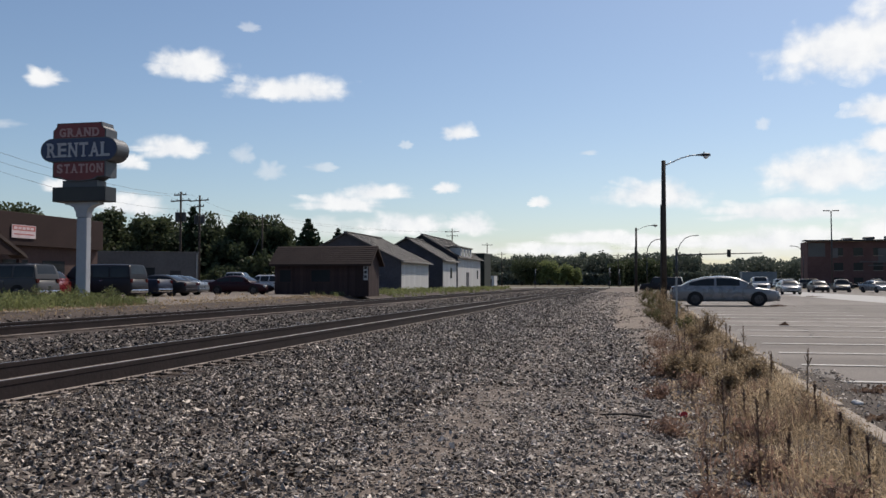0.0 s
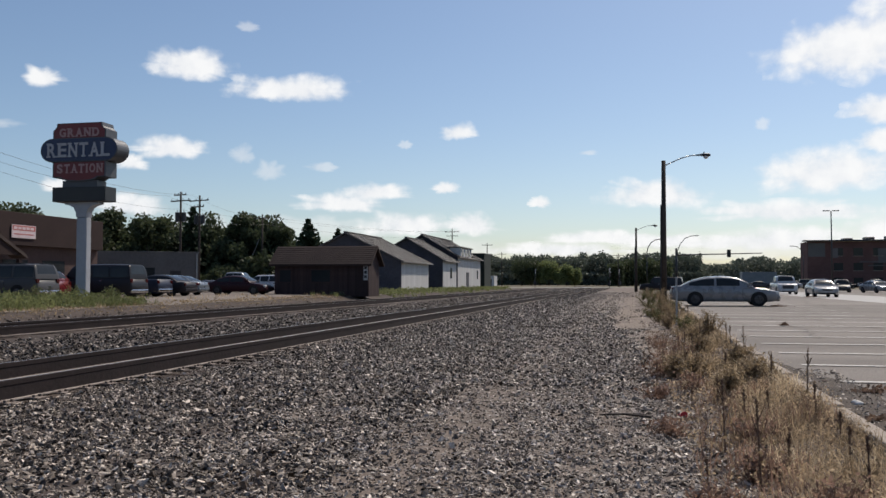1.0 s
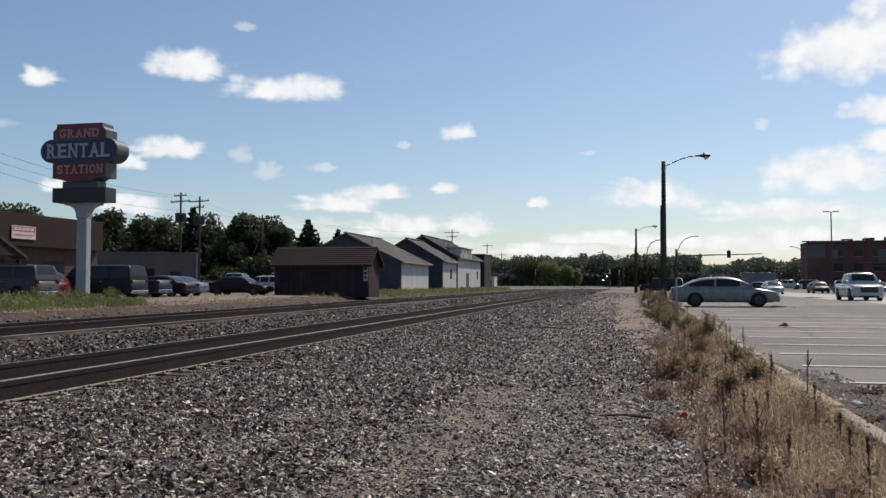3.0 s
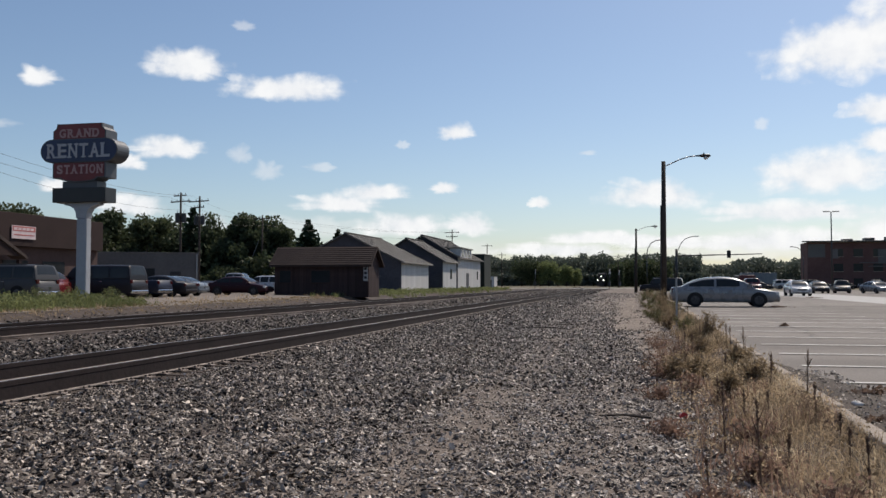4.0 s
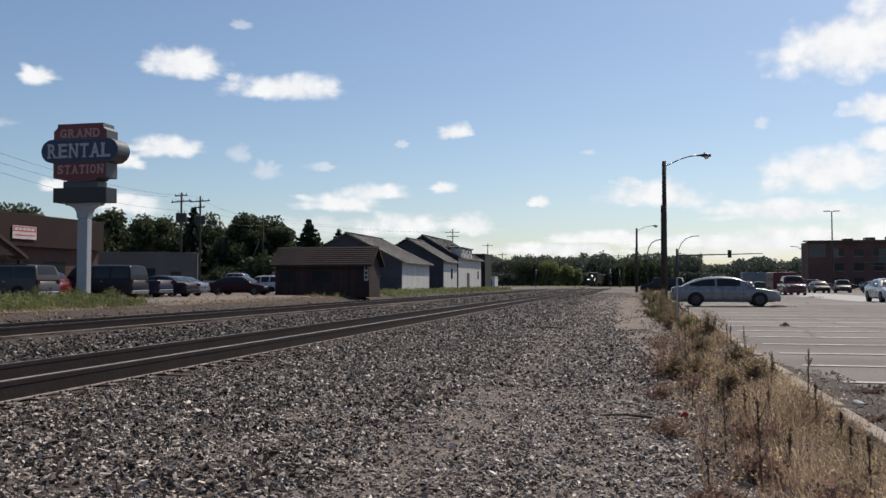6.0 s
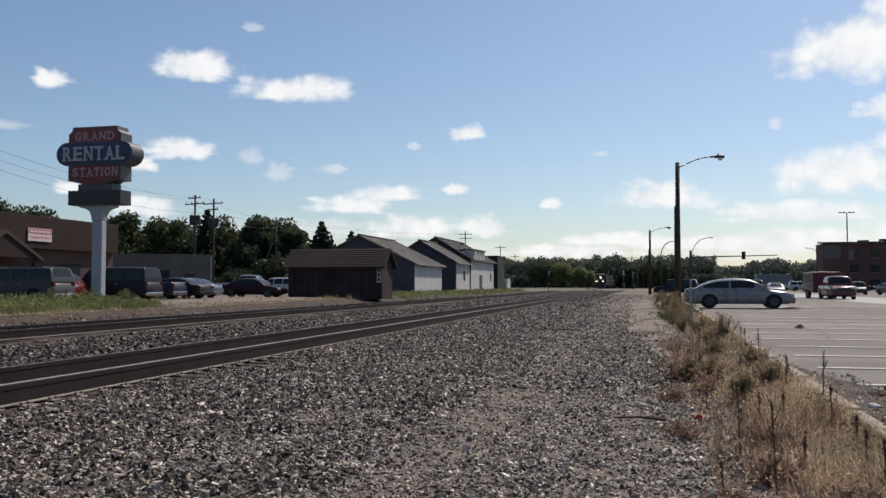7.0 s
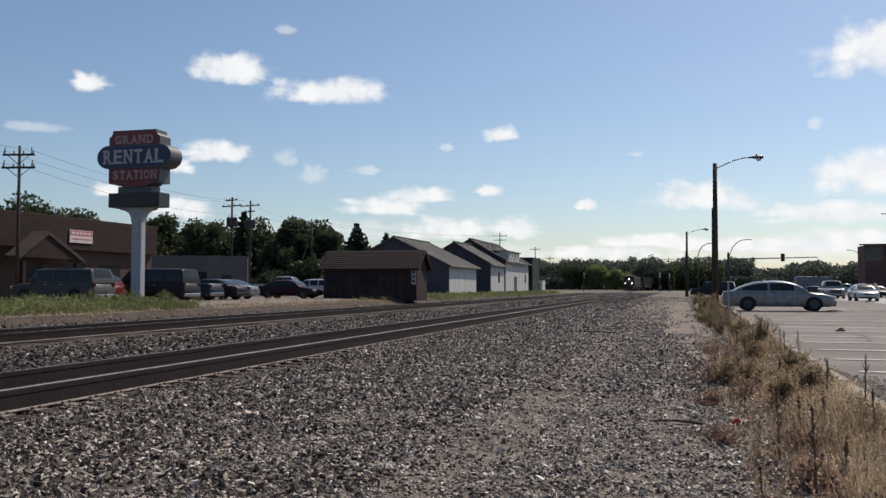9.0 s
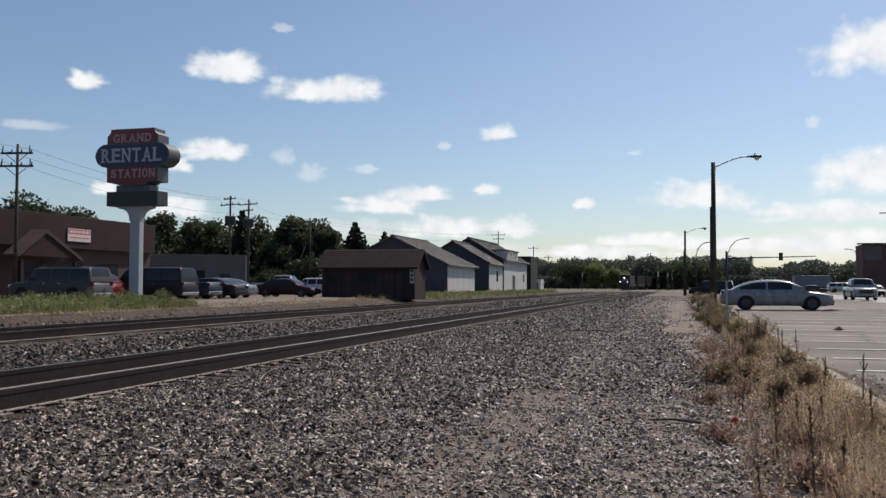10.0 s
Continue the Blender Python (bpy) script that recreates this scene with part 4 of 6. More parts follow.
        part("tail_light", boxm(-L / 2 + 0.02, -L / 2 + 0.16, side * W * 0.40 - 0.10, side * W * 0.40 + 0.10, zt - 0.12, zt + 0.1, bevel=0.02), M_REDGLASS, b)
        part("mirror", boxm(sx(b0 + .05) - 0.09, sx(b0 + .05) + 0.06, side * (W / 2 + 0.02), side * (W / 2 + 0.2), belt + 0.02, belt + 0.18, bevel=0.03), body_mat, b)
        for uh in ((.45, .63) if kind != "pickup" else (.42, .57)):
            part("door_handle", boxm(sx(uh) - 0.09, sx(uh) + 0.09, side * (W / 2 * 0.985), side * (W / 2 + 0.022), belt - 0.17, belt - 0.13, bevel=0.008), M_CHROME if kind not in ("sedan", "long_sedan") else body_mat, b)
    tall = kind in ("pickup", "suv", "van")
    gz = lerp(.02, c["low"])
    part("grille", boxm(L / 2 - 0.12, L / 2 + 0.012, -W * (0.27 if tall else 0.22), W * (0.27 if tall else 0.22), gz - (0.42 if tall else 0.24), gz - 0.06, bevel=0.02), M_DARK, b)
    part("lower_intake", boxm(L / 2 - 0.10, L / 2 + 0.045, -W * 0.30, W * 0.30, 0.25, 0.34, bevel=0.02), M_BLACK, b)
    if kind in ("long_sedan", "suv", "van"):
        for side in (-1, 1):
            for uh in ((.335, .525, .70) if kind == "long_sedan" else (.28, .46, .64)):
                part("door_seam", boxm(sx(uh) - 0.006, sx(uh) + 0.006, side * W / 2 * 0.992 - 0.008, side * W / 2 * 0.992 + 0.008, 0.36, belt - 0.10), M_BLACK, b)
    for nm, xx in (("front_bumper", L / 2 - 0.14), ("rear_bumper", -L / 2 - 0.04)):
        part(nm, boxm(xx, xx + 0.18, -W * 0.44, W * 0.44, 0.33, 0.53, bevel=0.05), M_CHROME if kind in ("pickup", "suv", "van") and "rear" in nm else body_mat, b)
    if kind == "pickup":
        part("bed_liner", boxm(sx(.97), sx(.63), -W * 0.40, W * 0.40, 1.10, 1.148), M_BLACK, b)
    if kind in ("suv",):
        for side in (-1, 1):
            part("roof_rail", boxm(sx(.85), sx(.40), side * W * 0.34 - 0.02, side * W * 0.34 + 0.02, roof + 0.0, roof + 0.06, bevel=0.01), M_DARK, b)
    return b


P_SILVER = paint("silver_paint", (0.21, 0.213, 0.222))
P_WHITE = paint("white_car_paint", (0.44, 0.44, 0.45))
P_BLACK = paint("black_car_paint", (0.018, 0.017, 0.022))
P_NAVY = paint("dark_blue_car_paint", (0.02, 0.025, 0.045))
P_RED = paint("red_car_paint", (0.13, 0.016, 0.02))
P_MAROON = paint("maroon_car_paint", (0.028, 0.007, 0.012))
P_GREY = paint("grey_car_paint", (0.065, 0.064, 0.068))
P_BLUE = paint("grey_blue_car_paint", (0.13, 0.15, 0.175))

CARS["long_sedan"] = dict(CARS["sedan"], L=5.02, cab=(.22, .46, .60, .93))
car("long_sedan", P_SILVER, 4.34, 44.8, 0.455, 0, "silver four-door sedan parked with its tail to the kerb")
YG = 0.66
car("suv", P_GREY, -32.2, 39.7, YG, 180, "grey full-size suv parked on the dusty yard")
car("hatch", P_RED, -33.6, 43.4, YG, 182, "red hatchback parked between larger vehicles")
car("van", P_BLACK, -30.9, 46.2, YG, 180, "black passenger van parked on the dusty yard", "van")
car("pickup", P_NAVY, -32.6, 51.6, YG, 180, "dark blue pickup truck parked in the yard", "pickup truck")
car("sedan", P_BLACK, -31.9, 54.5, YG, 178, "black sedan parked in the yard")
car("sedan", P_BLUE, -33.0, 58.3, YG, 180, "grey-blue sedan parked in the yard")
car("sedan", P_MAROON, -29.5, 62.0, YG, 0, "dark maroon sedan parked facing the railway shed")
car("pickup", P_SILVER, -36.3, 75.0, YG, 10, "silver pickup truck behind the maroon sedan", "pickup truck")
car("hatch", P_WHITE, -30.8, 72.0, YG, 0, "white hatchback behind the railway shed")
car("suv", P_BLACK, 3.6, 113.0, 0.38, 172, "black suv parked by the kerb")
car("sedan", P_WHITE, 9.0, 108.0, 0.385, 180, "white sedan parked in the lot")

far_paints = [P_BLACK, P_GREY, P_SILVER, P_BLACK, P_WHITE, P_NAVY, P_MAROON, P_SILVER, P_BLACK, P_GREY, P_WHITE, P_SILVER, P_NAVY, P_GREY]
far_names = ["black", "grey", "silver", "black", "white", "dark blue", "maroon", "silver", "black", "grey", "white", "silver", "dark blue", "grey"]
far_kinds = ["sedan", "hatch", "sedan", "suv", "suv", "pickup", "sedan", "sedan", "pickup", "suv", "sedan", "hatch", "suv", "sedan"]
for i in range(14):
    k = far_kinds[i]
    car(k, far_paints[i], 22.0 + i * 3.05, 113 + 2.0 * math.sin(i * 2.1), 0.39, -90 + 16 * math.sin(i * 3.7), far_names[i] + " " + {"sedan": "sedan", "suv": "suv", "hatch": "hatchback", "pickup": "pickup truck"}[k] + " parked in the far lot",
        "car", "cars in the far lot")
for i in range(8):
    j = (i * 5 + 3) % 14
    car(far_kinds[j], far_paints[j], 14.0 + i * 5.2, 182 + 2 * math.sin(i * 1.9), 0.385, 6 * math.sin(i * 2.9), far_names[j] + " car standing far along the cross street", "car", "cars along the cross street")

# moving traffic on the street: nose towards the camera
T_SEDAN = car("sedan", paint("champagne_paint", (0.30, 0.29, 0.28)), 15.2, 91, 0.4, -90, "silver sedan driving along the street", group="moving traffic")
T_PICK = car("pickup", P_WHITE, 15.2, 108, 0.4, -90, "white pickup truck driving along the street", "pickup truck", "moving traffic")
T_WHITE = car("sedan", P_WHITE, 15.2, 146, 0.4, -90, "white sedan driving along the street", group="moving traffic")
T_RED = car("pickup", paint("truck_red_paint", (0.11, 0.02, 0.022)), 15.2, 178, 0.4, -90, "red pickup truck towing a box trailer", "pickup truck", "moving traffic")
T_LAST = car("pickup", P_SILVER, 15.2, 240, 0.4, -90, "silver pickup truck driving along the street", "pickup truck", "moving traffic")
T_HATCH = car("sedan", P_WHITE, 15.2, 217, 0.4, -90, "white sedan driving along the street", group="moving traffic")

T_TRAILER = thing("box_trailer", 15.2, 186, 0.4, -90, "tall dark red enclosed box trailer on wheels", "trailer")
M_TRAIL = paint("trailer_red_paint", (0.085, 0.017, 0.02), 0.4)
part("box_body", boxm(-2.7, 2.6, -1.1, 1.1, 0.5, 2.3, bevel=0.05), M_TRAIL, T_TRAILER)
part("hitch", boxm(2.6, 3.7, -0.08, 0.08, 0.5, 0.62), M_DARK, T_TRAILER)
for sx_ in (-0.5, 0.4):
    for side in (-1, 1):
        wh = part("wheel", tubem((sx_, side * 0.95, 0.36), (sx_, side * 1.17, 0.36), 0.36, 0.36, 20), M_BLACK, T_TRAILER)
        part("rim", tubem((sx_, side * 1.17, 0.36), (sx_, side * 1.19, 0.36), 0.21, 0.2, 16), M_RIM, wh)


# ---------------- train ----------------
M_LOCO = mat("grimy_locomotive_paint", (0.010, 0.009, 0.009), (0.026, 0.022, 0.021), 2, 0.6, 0.1, 0.1)
M_LAMP = glow("train_headlight", (1.0, 0.93, 0.78), 9.0)


def locomotive():
    b = thing("locomotive", track_x(300), 300, 0.40, 90, "dark diesel locomotive with three lit headlights", "locomotive")
    part("frame", boxm(-10, 10, -1.5, 1.5, 1.05, 1.55, bevel=0.04), M_LOCO, b)
    part("long_hood", boxm(-9.4, 5.2, -1.0, 1.0, 1.552, 4.2, bevel=0.12), M_LOCO, b)
    part("cab", prismm([(5.202, 1.552), (8.0, 1.552), (8.0, 3.4), (7.7, 4.55), (7.2, 4.75), (5.202, 4.75)], "y", -1.5, 1.5), M_LOCO, b)
    part("nose", prismm([(8.002, 1.552), (9.3, 1.552), (9.3, 2.75), (9.0, 3.1), (8.002, 3.25)], "y", -0.85, 0.85), M_LOCO, b)
    for s in (-1, 1):
        part("cab_window", boxm(7.86, 7.97, s * 0.75 - 0.5, s * 0.75 + 0.5, 3.5, 4.1), M_GLASS, b)
        part("ditch_light", tubem((10.0, s * 1.05, 2.35), (10.12, s * 1.05, 2.35), 0.11, 0.11, 16), M_LAMP, b, "lit lamp")
        part("handrail", path_tube(bmesh.new(), [(-9.6, s * 1.45, 1.5), (-9.6, s * 1.45, 2.6), (5.2, s * 1.45, 2.6), (5.2, s * 1.45, 1.5)], 0.025), M_STEEL, b)
    part("headlight", tubem((9.0, 0, 3.62), (9.35, 0, 3.62), 0.13, 0.13, 16), M_LAMP, b, "lit lamp")
    part("fuel_tank", boxm(-2.5, 2.5, -1.3, 1.3, 0.35, 1.048, bevel=0.1), M_LOCO, b)
    part("coupler", boxm(10.0, 10.6, -0.15, 0.15, 0.75, 1.05, bevel=0.03), M_LOCO, b)
    part("pilot", prismm([(9.6, 0.15), (10.3, 0.15), (10.05, 1.048), (9.6, 1.048)], "y", -1.4, 1.4), M_LOCO, b)
    for xc in (-6.5, 6.5):
        tr = part("truck", boxm(xc - 2.3, xc + 2.3, -1.1, 1.1, 0.45, 1.0, bevel=0.06), M_LOCO, b)
        for k in (-1.7, 0, 1.7):
            part("wheelset", tubem((xc + k, -0.82, 0.5), (xc + k, 0.82, 0.5), 0.5, 0.5, 20), M_DARK, tr)
    return b


def hopper(label):
    b = thing("freight_car", track_x(330), 330, 0.40, 90, label, "freight car", "freight cars of the train")
    part("body", prismm([(-7.6, 1.9), (-5.6, 0.95), (5.6, 0.95), (7.6, 1.9), (7.9, 4.4), (-7.9, 4.4)], "y", -1.5, 1.5), M_LOCO, b)
    for k in range(9):
        for s in (-1, 1):
            part("rib", boxm(-6.8 + k * 1.7 - 0.06, -6.8 + k * 1.7 + 0.06, s * 1.5 - 0.08, s * 1.5 + 0.08, 1.9, 4.3), M_LOCO, b)
    part("sill", boxm(-8.4, 8.4, -0.4, 0.4, 0.75, 1.0), M_DARK, b)
    for xc in (-6.3, 6.3):
        tr = part("truck", boxm(xc - 1.3, xc + 1.3, -1.1, 1.1, 0.35, 0.74, bevel=0.05), M_DARK, b)
        for k in (-0.9, 0.9):
            part("wheelset", tubem((xc + k, -0.82, 0.46), (xc + k, 0.82, 0.46), 0.46, 0.46, 18), M_DARK, tr)
    return b


LOCO = locomotive()
HOPPERS = [hopper("dark grimy covered hopper wagon behind the locomotive") for _ in range(3)]

lorry = thing("box_trailer", 26.6, 199.0, 0.36, 4, "pale blue-grey parked box trailer by the cross street", "trailer")
part("box_body", boxm(-3.6, 3.6, -1.25, 1.25, 1.0, 3.5, bevel=0.04), mat("faded_blue_panel", (0.10, 0.13, 0.16), (0.15, 0.18, 0.21), 2, 0.5, 0, 0.05), lorry)
for xx in (-2.4, -1.4, 2.6):
    for sd in (-1, 1):
        part("wheel", tubem((xx, sd * 0.9, 0.48), (xx, sd * 1.2, 0.48), 0.48, 0.48, 18), M_BLACK, lorry)
part("chassis", boxm(-3.4, 3.4, -0.5, 0.5, 0.75, 0.998), M_DARK, lorry)
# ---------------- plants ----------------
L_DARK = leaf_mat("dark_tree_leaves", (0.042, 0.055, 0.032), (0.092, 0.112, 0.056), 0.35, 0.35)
# paler and bluer than the near trees: distance haze put into the leaf colour
L_FAR = leaf_mat("hazed_far_leaves", (0.075, 0.092, 0.076), (0.13, 0.152, 0.12), 0.18, 0.35)
L_MID = leaf_mat("hedge_leaves", (0.13, 0.158, 0.062), (0.27, 0.305, 0.135), 0.3, 0.45)
L_FIR = leaf_mat("fir_needles", (0.02, 0.034, 0.02), (0.05, 0.07, 0.035), 0.3, 0.15)
L_GRASS = leaf_mat("green_weed_blades", (0.105, 0.122, 0.05), (0.245, 0.262, 0.115), 0.35, 0.5)
L_STRAW = leaf_mat("bleached_straw", (0.58, 0.47, 0.31), (0.84, 0.70, 0.50), 0.25, 0.45)
L_RED = leaf_mat("reddish_dead_leaves", (0.17, 0.105, 0.08), (0.34, 0.225, 0.17), 0.35, 0.5)
L_DRY = leaf_mat("dry_grass_blades", (0.25, 0.187, 0.12), (0.56, 0.44, 0.30), 0.5, 0.55)
L_BUSH = leaf_mat("olive_weed_leaves", (0.17, 0.128, 0.082), (0.34, 0.26, 0.165), 0.45, 0.6)
L_OLIVE = leaf_mat("olive_green_leaves", (0.075, 0.075, 0.035), (0.19, 0.175, 0.08), 0.4, 0.45)
L_STALK = leaf_mat("dead_brown_stalks", (0.10, 0.068, 0.052), (0.24, 0.168, 0.128), 0.35, 0.4)
M_BARK = mat("bark", (0.035, 0.028, 0.022), (0.09, 0.07, 0.055), 8, 0.9, 0, 0.6)


def quads(centres, size, rng, flat=0.0, long=1.0):
    """Bent leaf clumps, two triangles each, turned at random."""
    n = len(centres)
    a = rng.normal(size=(n, 3))
    a /= np.linalg.norm(a, axis=1)[:, None]
    b = rng.normal(size=(n, 3))
    b -= (b * a).sum(1)[:, None] * a
    b /= np.linalg.norm(b, axis=1)[:, None]
    s = size * rng.uniform(0.5, 1.25, (n, 1))
    n3 = np.cross(a, b)
    p0, p2 = centres - a * s * long, centres + a * s * long
    p1, p3 = centres + b * s * 0.7 + n3 * s * 0.25, centres - b * s * 0.7 + n3 * s * 0.2
    v = np.stack([p0, p1, p2, p3], 1).reshape(-1, 3)
    i = np.arange(n)[:, None] * 4
    return v, np.concatenate([i, i + 1, i + 2, i + 3], 1)


def mesh_np(name, v, f, material, parent=None, label="", flat=False):
    me = bpy.data.meshes.new(name)
    k = f.shape[1]
    me.vertices.add(len(v))
    me.vertices.foreach_set("co", v.astype(np.float32).ravel())
    me.loops.add(f.size)
    me.loops.foreach_set("vertex_index", f.astype(np.int32).ravel())
    me.polygons.add(len(f))
    me.polygons.foreach_set("loop_start", np.arange(0, f.size, k, dtype=np.int32))
    me.update(calc_edges=True)
    if flat:
        me.shade_flat()
    me.materials.append(material)
    ob = new(name, me)
    if parent:
        ob.parent = parent
    if label:
        ob["label"] = label
    return ob


def crown_points(blobs, n, rng):
    """Points mostly near the skin of uneven lobes."""
    vol = np.array([bl[3] * bl[4] for bl in blobs])
    pick = rng.choice(len(blobs), n, p=vol / vol.sum())
    d = rng.normal(size=(n, 3))
    d /= np.linalg.norm(d, axis=1)[:, None]
    rad = rng.uniform(0.25, 1.25, (n, 1)) ** 0.7
    bl = np.array(blobs)[pick]
    return bl[:, :3] + d * rad * bl[:, 3:6]


def tree(x, y, z, h, spread, seed, label, leaf=None, n=1500, size=0.35, name="tree", group=""):
    rng = np.random.default_rng(seed)
    b = thing(name, x, y, z, 0, label, "tree", group)
    bm = tubem((0, 0, -0.3), (0.1, 0, h * 0.5), 0.035 * h * 0.6, 0.015 * h, 9)
    blobs = []
    for i in range(20):
        a = i * 2.4 + rng.uniform(-0.5, 0.5)
        t = rng.uniform(0.0, 1.0)
        zz = h * (0.30 + 0.62 * t)
        reach = math.sin(math.pi * (0.16 + 0.80 * t)) ** 0.7      # widest below the middle, narrow at the top
        rr = spread * reach * rng.uniform(0.15, 0.85)
        s = spread * rng.uniform(0.15, 0.33)
        c = (rr * math.cos(a), rr * math.sin(a), zz)
        blobs.append((*c, s * rng.uniform(0.8, 1.2), s, s * rng.uniform(0.6, 1.15)))
        if i % 2 == 0:
            tube(bm, (0.05, 0, h * rng.uniform(0.2, 0.42)), (c[0] * 0.85, c[1] * 0.85, c[2]), 0.011 * h, 0.003 * h, 6)
    part("trunk", bm, M_BARK, b)
    v, f = quads(crown_points(blobs, n, rng), size, rng)
    mesh_np("crown", v, f, leaf or L_DARK, b)
    return b


def fir(x, y, z, h, spread, seed, label):
    rng = np.random.default_rng(seed)
    b = thing("fir_tree", x, y, z, 0, label, "tree")
    bm = tubem((0, 0, -0.3), (0, 0, h), 0.02 * h, 0.01, 8)
    pts = []
    tiers = 16
    for i in range(tiers):
        t = i / (tiers - 1)
        zz = h * (0.12 + 0.86 * t)
        rr = spread * (1 - t) ** 0.85 + 0.12
        for k in range(9):
            a = k * 0.698 + i * 1.1 + rng.uniform(-0.2, 0.2)
            ln = rr * rng.uniform(0.65, 1.1)
            q = (ln * math.cos(a), ln * math.sin(a), zz - ln * 0.22)
            if i % 2 == 0:
                tube(bm, (0, 0, zz), q, 0.03, 0.008, 4)
            m = max(3, int(ln * 9))
            s = np.linspace(0.15, 1.0, m)[:, None]
            pts.append(np.array([0, 0, zz]) + s * (np.array(q) - np.array([0, 0, zz])) + rng.normal(size=(m, 3)) * 0.10)
    part("trunk", bm, M_BARK, b)
    v, f = quads(np.concatenate(pts), 0.46, rng)
    mesh_np("crown", v, f, L_FIR, b)
    return b


TREES = [  # x, y, height, spread
    (-74, 112, 12.5, 5.2), (-69, 120, 11.8, 5.5), (-66, 110, 11.2, 5.0), (-60, 116, 11.0, 5.0), (-57, 122, 12.4, 5.2), (-53.5, 113, 12.2, 4.8), (-51, 117, 10.8, 4.4),
    (-48.6, 114, 10.0, 3.8), (-60, 128, 11.5, 5), (-66, 128, 12, 5),
    (-84, 96, 14.4, 6.0), (-76, 92, 13.0, 5.4), (-90, 90, 15.5, 6.5), (-81, 108, 12.5, 5.5)]
for i, (x, y, h, s) in enumerate(TREES):
    tree(x, y, 0.6, h * 0.88, s * 1.22, 100 + i, "dense dark green broadleaf tree behind the shops", n=7500, size=0.27, group="trees behind the shops")
fir(-51.4, 133, 0.6, 11.2, 5.8, 51, "dark pointed fir tree behind the barn")
fir(-52.2, 150, 0.6, 10.7, 4.0, 52, "dark pointed fir tree rising over the barn roof")
for i, (x, y, h, sp) in enumerate([(-60.5, 112, 11.6, 4.2), (-55.0, 124, 10.6, 3.9), (-57.2, 118, 10.2, 3.6), (-50.0, 119, 9.4, 3.6)]):
    fir(x, y, 0.6, h, sp, 60 + i, "dark ragged spruce among the broadleaf trees")

# undergrowth behind the yard
rng = np.random.default_rng(5)
c = np.stack([rng.uniform(-82, -38, 20000), rng.uniform(103, 109, 20000), rng.uniform(0, 1, 20000) ** 0.8], 1)
c[:, 2] = 0.5 + c[:, 2] * np.array([3.4 + 3.6 * noise.noise((a * 0.16, b * 0.1, 2.0)) + 1.6 * noise.noise((a * 0.6, b * 0.3, 5.0)) for a, b in c[:, :2]])
v, f = quads(c, 0.32, rng)
tagged(mesh_np("undergrowth", v, f, L_DARK), "dark leafy undergrowth behind the yard", "undergrowth", kind="stuff")


def woods(name, x0, x1, y0, y1, h, n, size, seed, material, label):
    rng = np.random.default_rng(seed)
    x = rng.uniform(x0, x1, n)
    y = rng.uniform(y0, y1, n)
    top = np.array([h * (0.80 + 0.20 * noise.noise((a / 9.0, b / 16.0, seed)) + 0.14 * noise.noise((a / 3.1, b / 7.0, seed + 9.0))) for a, b in zip(x, y)])
    z = 0.3 + np.maximum(top, 2.0) * rng.uniform(0, 1, n) ** 0.85
    v, f = quads(np.stack([x, y, z], 1), size, rng)
    return tagged(mesh_np(name, v, f, material), label, "woods", kind="stuff")


woods("woods", -98, -54.5, 126, 142, 11.4, 30000, 0.32, 17, L_DARK, "dark dense thicket behind the yard trees")
woods("woods", -46, -40, 108, 116, 5.4, 5000, 0.3, 18, L_DARK, "dark leafy thicket behind the shed")
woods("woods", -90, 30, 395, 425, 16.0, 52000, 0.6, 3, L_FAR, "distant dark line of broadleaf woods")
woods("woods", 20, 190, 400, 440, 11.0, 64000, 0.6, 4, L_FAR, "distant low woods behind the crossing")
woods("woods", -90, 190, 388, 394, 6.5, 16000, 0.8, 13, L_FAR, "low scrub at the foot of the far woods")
woods("woods", -6, 14, 318, 336, 11.5, 5000, 0.6, 6, L_DARK, "dark trees beside the level crossing")
woods("woods", -8.6, -3.0, 311, 319, 9.5, 3000, 0.45, 14, L_DARK, "dark trackside trees that hide the bend")
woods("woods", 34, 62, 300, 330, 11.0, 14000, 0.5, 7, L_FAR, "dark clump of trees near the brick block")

# two rows out of view, added to darken reflections and sky fill
woods("woods", -170, 170, -95, -70, 17.0, 9000, 1.8, 11, L_DARK, "unseen dark woods added behind the viewer to dim reflections")
woods("woods", -130, -110, -70, 60, 15.0, 3500, 1.8, 12, L_DARK, "unseen dark woods added at the left to dim reflections")


def bush_row(name, pts, seed, material, label, n=900, size=0.4):
    for i, (x, y, h, s) in enumerate(pts):
        rng = np.random.default_rng(seed + i)
        b = thing(name, x, y, 0.35, 0, label, "bush", "bushes by the crossing")
        bm = bmesh.new()
        blobs = []
        for k in range(7):
            a = k * 2.4
            q = (s * 0.45 * math.cos(a), s * 0.45 * math.sin(a), h * rng.uniform(0.3, 0.75))
            tube(bm, (0, 0, 0), q, 0.06, 0.02, 5)
            blobs.append((*q, s * 0.5, s * 0.5, h * 0.28))
        tagged(part("stemwork", bm, M_BARK, b), kind="stuff")
        v, f = quads(crown_points(blobs, n, rng), size, rng)
        mesh_np("foliage", v, f, material, b)


bush_row("bush", [(-37.5, 300, 10.2, 4.3), (-34.5, 302, 9.8, 3.9)], 300, L_DARK, "large dark rounded bush by the railway", 3000, 0.3)
bush_row("bush", [(-31.5, 303, 9.6, 3.7), (-28.5, 304, 9.2, 3.6), (-25.5, 305, 8.5, 3.4), (-22.6, 306, 7.7, 3.2), (-20.0, 308, 6.6, 2.8)], 320, L_MID, "olive green leafy bush by the railway", 3000, 0.3)


